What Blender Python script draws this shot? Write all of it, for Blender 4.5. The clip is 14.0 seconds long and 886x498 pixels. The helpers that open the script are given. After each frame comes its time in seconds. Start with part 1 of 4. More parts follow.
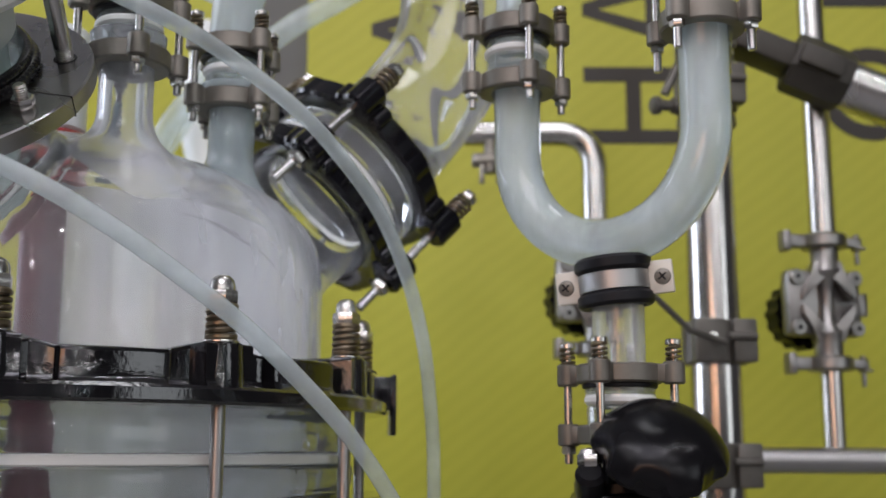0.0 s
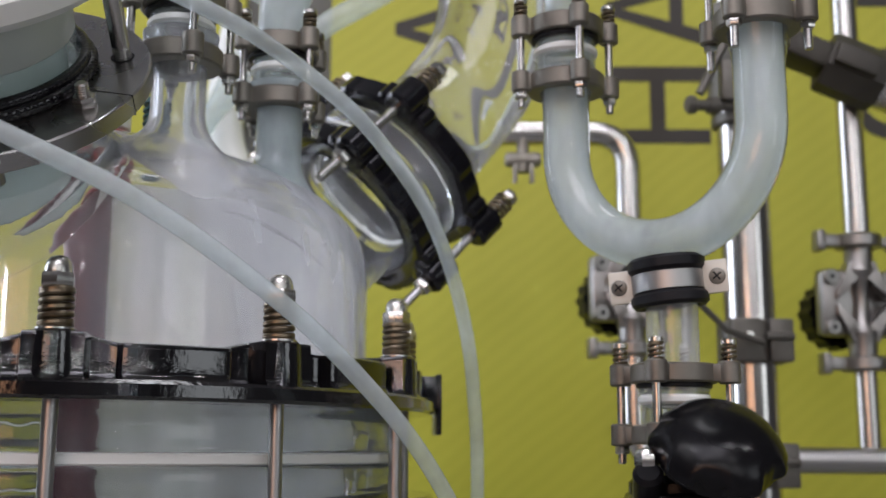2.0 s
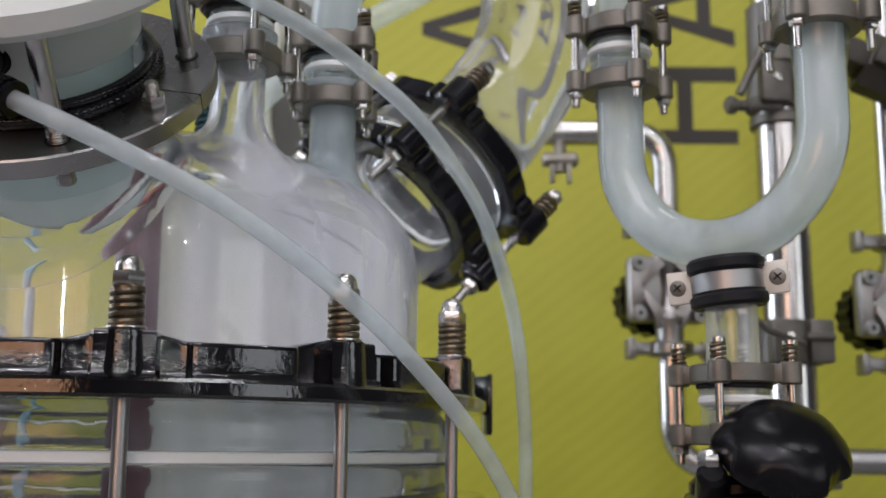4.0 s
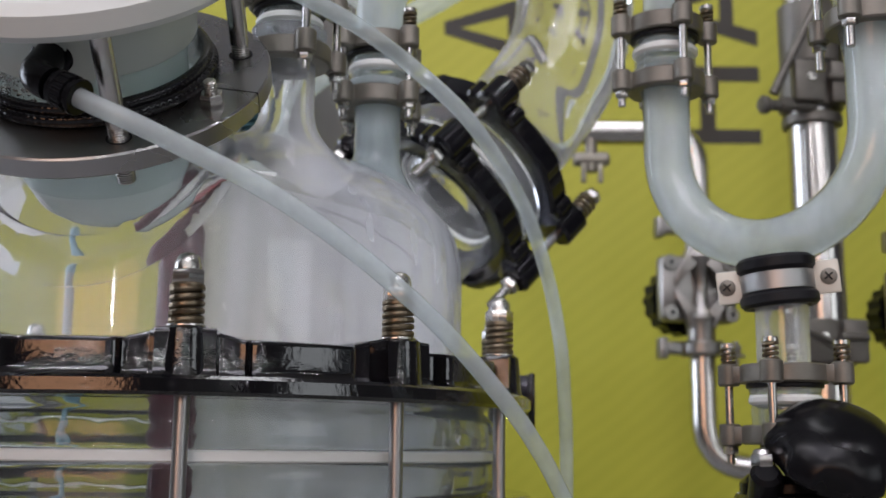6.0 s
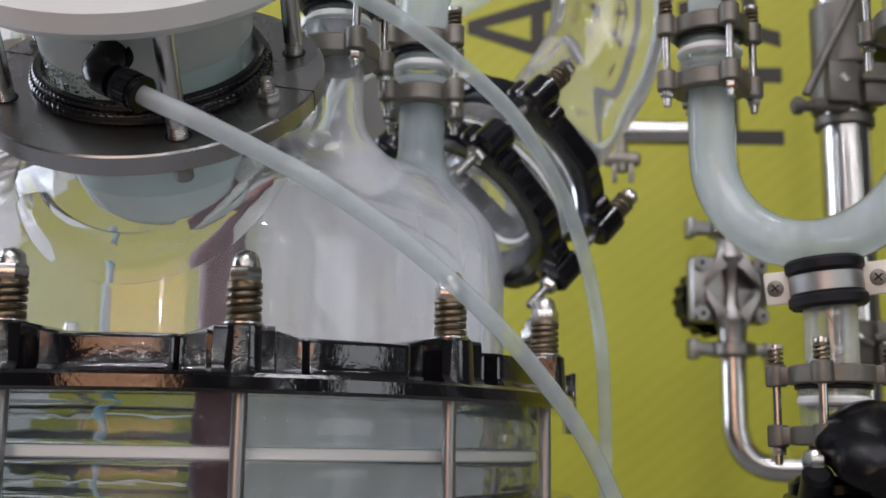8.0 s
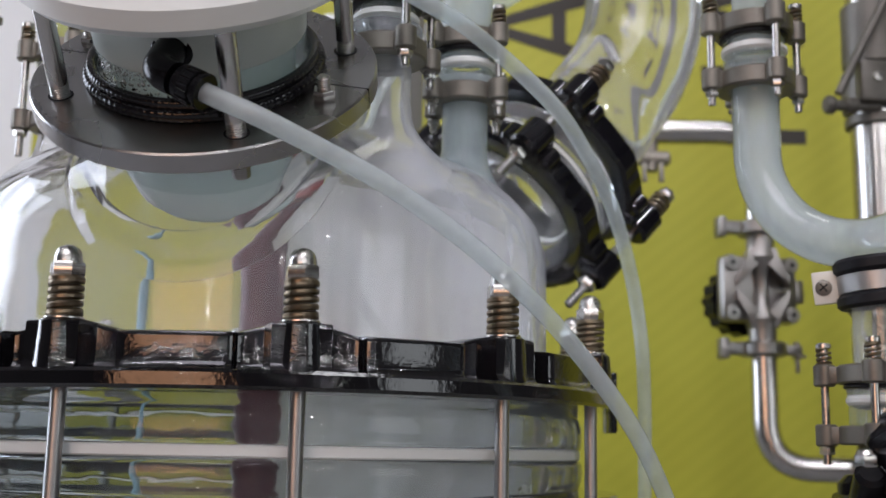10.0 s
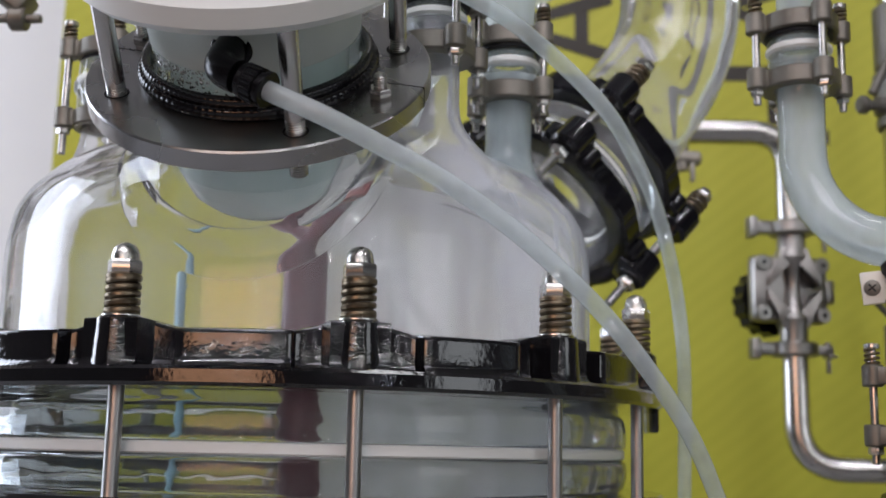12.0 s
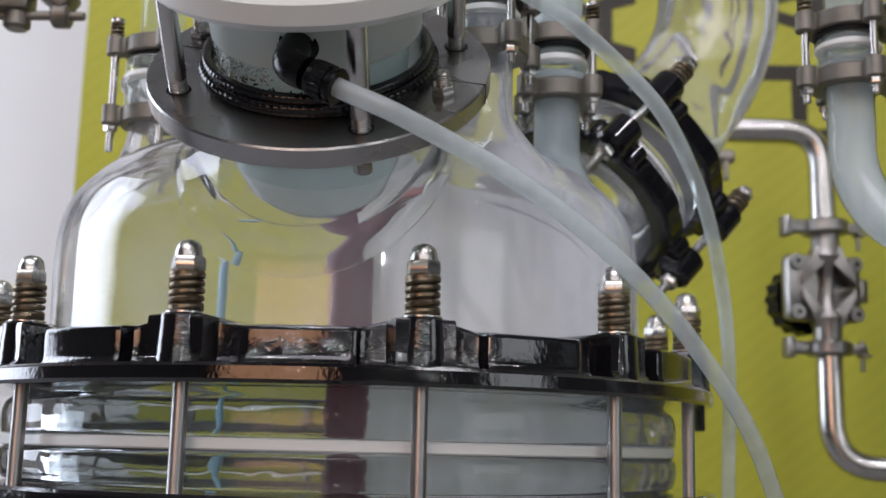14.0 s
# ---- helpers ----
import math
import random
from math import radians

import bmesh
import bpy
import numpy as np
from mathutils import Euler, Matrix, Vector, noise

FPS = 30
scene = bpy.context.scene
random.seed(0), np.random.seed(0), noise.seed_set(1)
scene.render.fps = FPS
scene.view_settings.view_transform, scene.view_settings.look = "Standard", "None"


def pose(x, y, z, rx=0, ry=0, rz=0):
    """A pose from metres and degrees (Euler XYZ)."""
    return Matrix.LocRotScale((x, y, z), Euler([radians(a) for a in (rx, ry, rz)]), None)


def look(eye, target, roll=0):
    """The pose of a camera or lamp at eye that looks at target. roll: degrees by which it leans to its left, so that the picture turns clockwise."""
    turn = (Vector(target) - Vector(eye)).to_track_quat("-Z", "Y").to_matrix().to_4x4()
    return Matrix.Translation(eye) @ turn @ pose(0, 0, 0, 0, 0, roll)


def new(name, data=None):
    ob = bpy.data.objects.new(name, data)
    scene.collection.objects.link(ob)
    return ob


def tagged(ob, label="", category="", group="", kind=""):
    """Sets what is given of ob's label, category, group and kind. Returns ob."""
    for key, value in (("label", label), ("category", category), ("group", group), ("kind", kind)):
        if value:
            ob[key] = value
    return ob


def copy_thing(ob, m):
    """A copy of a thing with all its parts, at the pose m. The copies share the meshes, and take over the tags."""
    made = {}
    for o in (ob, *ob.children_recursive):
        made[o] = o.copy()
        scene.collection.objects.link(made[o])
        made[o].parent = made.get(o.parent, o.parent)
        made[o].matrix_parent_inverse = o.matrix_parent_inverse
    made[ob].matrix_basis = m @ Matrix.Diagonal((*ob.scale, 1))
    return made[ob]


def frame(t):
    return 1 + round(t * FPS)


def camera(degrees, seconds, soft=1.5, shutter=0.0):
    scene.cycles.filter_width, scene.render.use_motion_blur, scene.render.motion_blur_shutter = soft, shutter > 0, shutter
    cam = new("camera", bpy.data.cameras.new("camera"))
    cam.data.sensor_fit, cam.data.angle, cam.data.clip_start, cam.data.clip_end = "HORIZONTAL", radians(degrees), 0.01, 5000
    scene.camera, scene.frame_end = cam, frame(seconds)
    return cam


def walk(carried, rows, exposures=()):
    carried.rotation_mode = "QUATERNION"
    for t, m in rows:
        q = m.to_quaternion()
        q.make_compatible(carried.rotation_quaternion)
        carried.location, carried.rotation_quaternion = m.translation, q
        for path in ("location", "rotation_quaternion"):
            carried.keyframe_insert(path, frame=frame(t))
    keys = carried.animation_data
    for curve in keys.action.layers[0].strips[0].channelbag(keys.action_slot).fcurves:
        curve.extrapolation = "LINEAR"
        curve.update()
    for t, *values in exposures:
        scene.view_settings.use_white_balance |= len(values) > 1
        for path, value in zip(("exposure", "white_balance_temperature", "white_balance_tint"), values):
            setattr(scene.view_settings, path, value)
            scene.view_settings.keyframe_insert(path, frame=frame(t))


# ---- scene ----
cam = camera(42.7, 14.0)
PATH = [
    (0, (0.007, -0.013, 1.0), (-0.009, 1.956, 1.35), 0.2),
    (0.5, (-0.002, -0.012, 1.0), (-0.018, 1.957, 1.351), 0.2),
    (1, (-0.012, -0.012, 1.0), (-0.028, 1.957, 1.35), 0.2),
    (1.5, (-0.022, -0.012, 1.0), (-0.039, 1.957, 1.35), 0.3),
    (2, (-0.03, -0.012, 1.0), (-0.05, 1.957, 1.349), 0.3),
    (2.5, (-0.04, -0.012, 1.0), (-0.06, 1.957, 1.35), 0.3),
    (3, (-0.05, -0.012, 1.0), (-0.072, 1.957, 1.349), 0.4),
    (5.5, (-0.098, -0.012, 0.999), (-0.127, 1.957, 1.348), 0.5),
    (6, (-0.105, -0.012, 0.999), (-0.135, 1.957, 1.347), 0.6),
    (6.5, (-0.112, -0.011, 0.999), (-0.143, 1.958, 1.346), 0.7),
    (7, (-0.119, -0.012, 0.998), (-0.152, 1.957, 1.347), 0.7),
    (7.5, (-0.128, -0.012, 0.998), (-0.162, 1.957, 1.347), 0.8),
    (8, (-0.138, -0.012, 0.998), (-0.173, 1.957, 1.346), 0.9),
    (10.5, (-0.179, -0.011, 0.997), (-0.219, 1.959, 1.343), 1.1),
    (11, (-0.187, -0.012, 0.997), (-0.228, 1.958, 1.342), 1.2),
    (11.5, (-0.196, -0.011, 0.996), (-0.237, 1.959, 1.343), 1.2),
    (12, (-0.204, -0.011, 0.996), (-0.248, 1.958, 1.342), 1.2),
    (12.5, (-0.212, -0.011, 0.996), (-0.257, 1.958, 1.341), 1.3),
    (13, (-0.222, -0.011, 0.995), (-0.267, 1.959, 1.34), 1.3),
    (13.5, (-0.231, -0.011, 0.995), (-0.278, 1.959, 1.339), 1.3),
    (14, (-0.241, -0.011, 0.994), (-0.289, 1.958, 1.339), 1.3),
]
walk(cam, [(t, look(eye, target, roll)) for t, eye, target, roll in PATH])
scene.cycles.transparent_max_bounces = 24
cam.data.dof.use_dof, cam.data.dof.focus_distance, cam.data.dof.aperture_fstop = True, 0.70, 8.0

# ---- light ----
world = bpy.data.worlds.new("world")
scene.world = world
world.use_nodes = True
world.node_tree.nodes["Background"].inputs[0].default_value = (0.75, 0.85, 1.0, 1)
world.node_tree.nodes["Background"].inputs[1].default_value = 0.03


def area_lamp(name, at, target, size, watts, colour=(1, 1, 1), high=0.0):
    data = bpy.data.lights.new(name, "AREA")
    data.shape, data.size, data.energy, data.color = "DISK", size, watts, colour
    if high:
        data.shape, data.size_y = "RECTANGLE", high
    ob = new(name, data)
    ob.matrix_world = look(at, target)
    return ob


SPOTS = [(-1.1, -0.9, 3.3), (0.5, -1.1, 3.3), (1.9, -0.4, 3.3), (-2.2, -0.2, 3.3), (1.0, -0.4, 3.3), (-0.5, -2.4, 3.2), (1.3, -2.2, 3.2), (-2.3, -1.6, 3.2), (-1.5, -0.5, 3.3)]
area_lamp("hall_light", (-0.4, -1.4, 3.9), (-0.2, 1.0, 1.0), 2.8, 61, (0.94, 0.90, 1.03))
area_lamp("window_light", (-3.0, 1.45, 1.9), (-0.4, 0.9, 1.2), 1.3, 53, (0.83, 0.90, 1.07), 2.0)
area_lamp("display_light", (-1.3, -2.9, 1.38), (-0.9, 0.7, 1.2), 1.9, 15, (1.0, 0.52, 0.30), 0.8)
area_lamp("display_light", (3.0, -1.6, 1.5), (0.0, 0.7, 1.2), 1.2, 10, (0.90, 0.95, 1.0), 1.3)
# added lamp, unseen, overhead to give the flange disc a soft sheen
area_lamp("hall_light", (0.35, 0.85, 3.9), (-0.2, 0.8, 1.2), 0.8, 9, (0.95, 0.95, 1.0))
for s in SPOTS:
    area_lamp("spot_light", s, (s[0] * 0.3, 1.0, 1.0), 0.085, 4.2, (0.97, 0.95, 1.0))
# far rows of hall spots, low over the horizon
for s in ((-3.4, -6.0, 3.6), (0.6, -6.4, 3.6), (3.2, -6.2, 3.6), (-1.8, -8.6, 3.6), (1.9, -8.8, 3.6), (5.6, -8.4, 3.6), (-4.2, -11.0, 3.6), (0.2, -11.2, 3.4), (3.4, -11.3, 3.0), (-2.2, -11.4, 2.6), (6.4, -10.6, 2.5)):
    area_lamp("spot_light", s, (-0.2, 0.8, 1.15), 0.20, 13, (0.97, 0.96, 1.0), 0.10)


# ---- materials ----
def material(name):
    m = bpy.data.materials.new(name)
    m.use_nodes = True
    nt = m.node_tree
    return m, nt, nt.nodes, nt.links, nt.nodes["Principled BSDF"], nt.nodes["Material Output"]


def noise_node(nt, scale, detail=4.0, stretch=(1, 1, 1)):
    tc = nt.nodes.new("ShaderNodeTexCoord")
    mp = nt.nodes.new("ShaderNodeMapping")
    mp.inputs["Scale"].default_value = stretch
    tx = nt.nodes.new("ShaderNodeTexNoise")
    tx.inputs["Scale"].default_value, tx.inputs["Detail"].default_value = scale, detail
    nt.links.new(tc.outputs["Object"], mp.inputs["Vector"])
    nt.links.new(mp.outputs["Vector"], tx.inputs["Vector"])
    return tx


def ramp_node(nt, source, a, b, lo=0.3, hi=0.7):
    r = nt.nodes.new("ShaderNodeValToRGB")
    r.color_ramp.elements[0].position, r.color_ramp.elements[1].position = lo, hi
    r.color_ramp.elements[0].color, r.color_ramp.elements[1].color = (*a, 1), (*b, 1)
    nt.links.new(source, r.inputs["Fac"])
    return r


def bump_node(nt, source, strength, distance):
    b = nt.nodes.new("ShaderNodeBump")
    b.inputs["Strength"].default_value, b.inputs["Distance"].default_value = strength, distance
    nt.links.new(source, b.inputs["Height"])
    return b


def surface(name, a, b, scale, rough, metal=0.0, bump=0.0, bump_scale=None, bump_dist=0.001, stretch=(1, 1, 1), coat=0.0, rough2=None):
    """A solid surface with two tones, its gloss broken up, and a fine relief."""
    m, nt, nodes, links, p, out = material(name)
    tx = noise_node(nt, scale, 5, stretch)
    links.new(ramp_node(nt, tx.outputs["Fac"], a, b).outputs["Color"], p.inputs["Base Color"])
    fine = noise_node(nt, bump_scale or scale * 6, 4, stretch)
    mr = nodes.new("ShaderNodeMapRange")
    mr.inputs["From Min"].default_value, mr.inputs["From Max"].default_value = 0.3, 0.7
    mr.inputs["To Min"].default_value, mr.inputs["To Max"].default_value = rough, rough2 if rough2 is not None else rough * 1.5
    links.new(tx.outputs["Fac"], mr.inputs["Value"])
    links.new(mr.outputs["Result"], p.inputs["Roughness"])
    p.inputs["Metallic"].default_value, p.inputs["Coat Weight"].default_value = metal, coat
    p.inputs["Coat IOR"].default_value, p.inputs["Coat Roughness"].default_value = 1.55, 0.05
    if bump:
        bn = bump_node(nt, fine.outputs["Fac"], bump, bump_dist)
        links.new(bn.outputs["Normal"], p.inputs["Normal"])
        links.new(bn.outputs["Normal"], p.inputs["Coat Normal"])
    return m


def clear(name, tint, haze, haze_colour, ripple=0.15, scale=14, stretch=(1, 1, 1), haze_lo=0.35, haze_hi=0.75, min_haze=0.0, rough=0.02, ior=1.5, back=0.5, fades=()):
    """Thin clear or milky wall: light goes through, a film scatters some of it, and the skin mirrors."""
    m, nt, nodes, links, p, out = material(name)
    nodes.remove(p)
    tr = nodes.new("ShaderNodeBsdfTransparent")
    tr.inputs["Color"].default_value = (*tint, 1)
    df, tl, gl = nodes.new("ShaderNodeBsdfDiffuse"), nodes.new("ShaderNodeBsdfTranslucent"), nodes.new("ShaderNodeBsdfGlossy")
    df.inputs["Color"].default_value = tl.inputs["Color"].default_value = (*haze_colour, 1)
    gl.inputs["Roughness"].default_value = rough
    scatter, body, skin = nodes.new("ShaderNodeMixShader"), nodes.new("ShaderNodeMixShader"), nodes.new("ShaderNodeMixShader")
    scatter.inputs["Fac"].default_value = back
    links.new(df.outputs[0], scatter.inputs[1])
    links.new(tl.outputs[0], scatter.inputs[2])
    tx = noise_node(nt, scale, 5, stretch)
    mr = nodes.new("ShaderNodeMapRange")
    mr.inputs["From Min"].default_value, mr.inputs["From Max"].default_value = haze_lo, haze_hi
    mr.inputs["To Min"].default_value, mr.inputs["To Max"].default_value = min_haze, haze
    links.new(tx.outputs["Fac"], mr.inputs["Value"])
    amount = mr.outputs["Result"]
    for axis, lo, hi in fades:
        tc, sp, fd, mu = nodes.new("ShaderNodeTexCoord"), nodes.new("ShaderNodeSeparateXYZ"), nodes.new("ShaderNodeMapRange"), nodes.new("ShaderNodeMath")
        fd.interpolation_type, mu.operation = "SMOOTHSTEP", "MULTIPLY"
        fd.inputs["From Min"].default_value, fd.inputs["From Max"].default_value = lo, hi
        links.new(tc.outputs["Object"], sp.inputs[0])
        links.new(sp.outputs[axis], fd.inputs["Value"])
        links.new(amount, mu.inputs[0])
        links.new(fd.outputs["Result"], mu.inputs[1])
        amount = mu.outputs[0]
    links.new(amount, body.inputs["Fac"])
    links.new(tr.outputs[0], body.inputs[1])
    links.new(scatter.outputs[0], body.inputs[2])
    lw, pw, gain = nodes.new("ShaderNodeLayerWeight"), nodes.new("ShaderNodeMath"), nodes.new("ShaderNodeMath")
    lw.inputs["Blend"].default_value = 0.5
    pw.operation, gain.operation = "POWER", "MULTIPLY_ADD"
    f0 = ((ior - 1) / (ior + 1)) ** 2
    pw.inputs[1].default_value, gain.inputs[1].default_value, gain.inputs[2].default_value = 4.5, 0.9 - f0, f0
    links.new(lw.outputs["Facing"], pw.inputs[0])
    links.new(pw.outputs[0], gain.inputs[0])
    links.new(gain.outputs[0], skin.inputs["Fac"])
    links.new(body.outputs[0], skin.inputs[1])
    links.new(gl.outputs[0], skin.inputs[2])
    wav = noise_node(nt, 17, 3, (1, 1, 0.6))
    bp = bump_node(nt, wav.outputs["Fac"], ripple, 0.012)
    links.new(bp.outputs["Normal"], gl.inputs["Normal"])
    links.new(skin.outputs[0], out.inputs["Surface"])
    return m


def solid_glass(name, tint, haze, haze_colour, scale=9, stretch=(1, 1, 0.35), min_haze=0.01, ripple=0.25, ripple_scale=26, wave=(1, 1, 0.6), fog=0.0, fog_x=(-0.295, -0.17)):
    """Clear glass with a wall of its own, a little rippled, with a faint uneven haze for film and painted reflections.
    """
    m, nt, nodes, links, p, out = material(name)
    nodes.remove(p)
    rf, sk, gl, fr = nodes.new("ShaderNodeBsdfRefraction"), nodes.new("ShaderNodeBsdfGlossy"), nodes.new("ShaderNodeMixShader"), nodes.new("ShaderNodeFresnel")
    rf.inputs["Color"].default_value, rf.inputs["IOR"].default_value, rf.inputs["Roughness"].default_value = (*tint, 1), 1.47, 0.0
    sk.inputs["Roughness"].default_value, fr.inputs["IOR"].default_value = 0.03, 1.47
    links.new(fr.outputs[0], gl.inputs["Fac"])
    links.new(rf.outputs[0], gl.inputs[1])
    links.new(sk.outputs[0], gl.inputs[2])
    df, tl = nodes.new("ShaderNodeBsdfDiffuse"), nodes.new("ShaderNodeBsdfTranslucent")
    df.inputs["Color"].default_value = tl.inputs["Color"].default_value = (*haze_colour, 1)
    scatter, body = nodes.new("ShaderNodeMixShader"), nodes.new("ShaderNodeMixShader")
    links.new(df.outputs[0], scatter.inputs[1])
    links.new(tl.outputs[0], scatter.inputs[2])
    tx = noise_node(nt, scale, 6, stretch)
    mr = nodes.new("ShaderNodeMapRange")
    mr.inputs["From Min"].default_value, mr.inputs["From Max"].default_value = 0.38, 0.72
    mr.inputs["To Min"].default_value, mr.inputs["To Max"].default_value = min_haze, haze
    links.new(tx.outputs["Fac"], mr.inputs["Value"])
    amount = mr.outputs["Result"]
    if fog:
        tc, sp, fd = nodes.new("ShaderNodeTexCoord"), nodes.new("ShaderNodeSeparateXYZ"), nodes.new("ShaderNodeMapRange")
        fd.interpolation_type = "SMOOTHSTEP"
        fd.inputs["From Min"].default_value, fd.inputs["From Max"].default_value = fog_x
        fd.inputs["To Max"].default_value = fog
        cloud, cm, mu, sm = noise_node(nt, 16, 8, (1.6, 1.6, 0.5)), nodes.new("ShaderNodeMapRange"), nodes.new("ShaderNodeMath"), nodes.new("ShaderNodeMath")
        cm.inputs["From Min"].default_value, cm.inputs["From Max"].default_value = 0.3, 0.7
        cm.inputs["To Min"].default_value, cm.inputs["To Max"].default_value = 0.25, 1.1
        mu.operation, sm.operation, sm.use_clamp = "MULTIPLY", "ADD", True
        links.new(tc.outputs["Object"], sp.inputs[0])
        links.new(sp.outputs["X"], fd.inputs["Value"])
        links.new(cloud.outputs["Fac"], cm.inputs["Value"])
        links.new(fd.outputs["Result"], mu.inputs[0])
        links.new(cm.outputs["Result"], mu.inputs[1])
        links.new(amount, sm.inputs[0])
        links.new(mu.outputs[0], sm.inputs[1])
        amount = sm.outputs[0]
    links.new(amount, body.inputs["Fac"])
    links.new(gl.outputs[0], body.inputs[1])
    links.new(scatter.outputs[0], body.inputs[2])
    wav = noise_node(nt, ripple_scale, 2, wave)
    bn = bump_node(nt, wav.outputs["Fac"], ripple, 0.004)
    for node in (rf, sk, fr):
        links.new(bn.outputs["Normal"], node.inputs["Normal"])
    links.new(body.outputs[0], out.inputs["Surface"])
    return m


GLASS = solid_glass("clear_glass", (0.985, 0.99, 0.99), 0.12, (0.88, 0.88, 0.91), min_haze=0.01, scale=12, ripple=0.10, ripple_scale=30)
# fog on the right; the base haze also paints in whitish reflections
LID_GLASS = solid_glass("lid_glass", (0.985, 0.99, 0.99), 0.14, (0.72, 0.735, 0.77), min_haze=0.02, scale=12, ripple=0.11, ripple_scale=13, fog=0.26)
BEND_GLASS = solid_glass("bend_glass", (0.985, 0.99, 0.99), 0.09, (0.88, 0.89, 0.91), min_haze=0.01, scale=16, ripple=0.10, ripple_scale=24)
FLANGE_GLASS = solid_glass("thick_flange_glass", (0.75, 0.78, 0.785), 0.06, (0.66, 0.68, 0.70), scale=16, stretch=(1, 1, 3), ripple=0.30, ripple_scale=26, wave=(0.9, 0.9, 1.6), fog=0.07)
NECK_GLASS = solid_glass("neck_glass", (0.97, 0.975, 0.98), 0.34, (0.76, 0.76, 0.79), min_haze=0.08, scale=18, stretch=(1.5, 1.5, 0.5), ripple=0.06, ripple_scale=20)
# lengthwise pale streaks in the haze paint in the tube's reflections
TUBE_GLASS = solid_glass("drain_tube_glass", (0.96, 0.97, 0.97), 0.30, (0.78, 0.79, 0.80), min_haze=0.07, scale=26, stretch=(2.2, 2.2, 0.12), ripple=0.12, ripple_scale=60, wave=(1, 1, 0.05))
MILKY = clear("milky_glass", (0.92, 0.96, 0.97), 0.80, (0.70, 0.775, 0.795), scale=15, stretch=(1.5, 1.5, 0.45), haze_lo=0.30, haze_hi=0.70, min_haze=0.36, ripple=0.06)
DROPS = clear("thin_drop_skin", (0.98, 0.99, 0.99), 0.05, (0.9, 0.9, 0.9))
FOGGED = clear("fogged_glass", (0.94, 0.97, 0.97), 0.3, (0.8, 0.87, 0.88), scale=30, stretch=(1, 1, 0.3), min_haze=0.08)
FILM = clear("milky_sheet", (0.9, 0.9, 0.93), 0.97, (0.65, 0.66, 0.665), scale=9, stretch=(4, 4, 0.35), haze_lo=0.3, haze_hi=0.65, min_haze=0.62, rough=0.3, ior=1.15)
HOSE = clear("silicone_hose", (0.93, 0.97, 0.98), 0.54, (0.82, 0.89, 0.90), scale=20, min_haze=0.32, rough=0.14, ior=1.42, back=0.38)
PTFE = surface("ptfe_white", (0.72, 0.745, 0.72), (0.79, 0.81, 0.785), 14, 0.32, bump=0.05, bump_scale=120, bump_dist=0.0004)
COLLAR = surface("ptfe_greenish", (0.50, 0.555, 0.515), (0.57, 0.62, 0.58), 10, 0.32, bump=0.05, bump_scale=120, bump_dist=0.0004)
PLUG = clear("ptfe_translucent", (0.7, 0.8, 0.76), 0.97, (0.79, 0.85, 0.82), scale=8, min_haze=0.86, rough=0.2, ior=1.35)
STEEL = surface("polished_steel", (0.50, 0.485, 0.465), (0.62, 0.605, 0.585), 6, 0.18, 1.0, 0.06, 220, 0.0002, (1, 1, 0.05), rough2=0.30)
BRUSHED = surface("brushed_steel", (0.34, 0.335, 0.33), (0.46, 0.455, 0.445), 10, 0.34, 1.0, 0.08, 260, 0.0003, (0.15, 1, 1), rough2=0.44)
POLE_CAST = surface("dull_grey_casting", (0.10, 0.093, 0.082), (0.155, 0.145, 0.128), 36, 0.40, 0.6, 0.25, 380, 0.0004, rough2=0.52)
CAST = surface("cast_steel", (0.165, 0.152, 0.130), (0.25, 0.234, 0.203), 40, 0.42, 0.75, 0.25, 420, 0.0004, rough2=0.55)
DARKCAST = surface("dark_grey_casting", (0.045, 0.042, 0.036), (0.075, 0.070, 0.06), 30, 0.45, 0.5, 0.2, 300, 0.0004)
STAIN = surface("stainless_casting", (0.25, 0.24, 0.228), (0.37, 0.355, 0.34), 20, 0.3, 1.0, 0.15, 300, 0.0004, rough2=0.45)
DISC = surface("turned_steel", (0.34, 0.335, 0.33), (0.46, 0.452, 0.445), 14, 0.22, 1.0, 0.06, 300, 0.0002, (1, 0.2, 1), rough2=0.34)
RED = surface("red_plastic", (0.22, 0.015, 0.015), (0.3, 0.03, 0.025), 14, 0.35)
TEAL = surface("dark_teal_coating", (0.02, 0.07, 0.085), (0.05, 0.13, 0.15), 40, 0.35, 0.3)
SPRING = surface("spring_steel", (0.12, 0.095, 0.062), (0.24, 0.195, 0.135), 60, 0.25, 0.9, 0.1, 500, 0.0003, rough2=0.4)
NUT = surface("bright_nut_steel", (0.50, 0.485, 0.455), (0.64, 0.625, 0.59), 60, 0.2, 1.0, 0.05, 300, 0.0003, rough2=0.3)
ENAMEL = surface("black_enamel", (0.003, 0.003, 0.004), (0.006, 0.0055, 0.0065), 18, 0.08, 0.0, 0.36, 260, 0.0006, coat=0.6, rough2=0.10)
COATING = surface("smooth_black_coating", (0.004, 0.004, 0.006), (0.008, 0.0075, 0.010), 18, 0.07, 0.0, 0.10, 200, 0.0004, rough2=0.14)
RUBBER = surface("black_rubber", (0.008, 0.008, 0.010), (0.018, 0.018, 0.020), 30, 0.4, 0.0, 0.2, 300, 0.0005)
PLASTIC = surface("black_plastic", (0.004, 0.004, 0.005), (0.008, 0.0078, 0.009), 25, 0.17, 0.0, 0.16, 320, 0.0004, rough2=0.26)
for m in (RUBBER, PLASTIC):
    m.node_tree.nodes["Principled BSDF"].inputs["Specular IOR Level"].default_value = 0.2
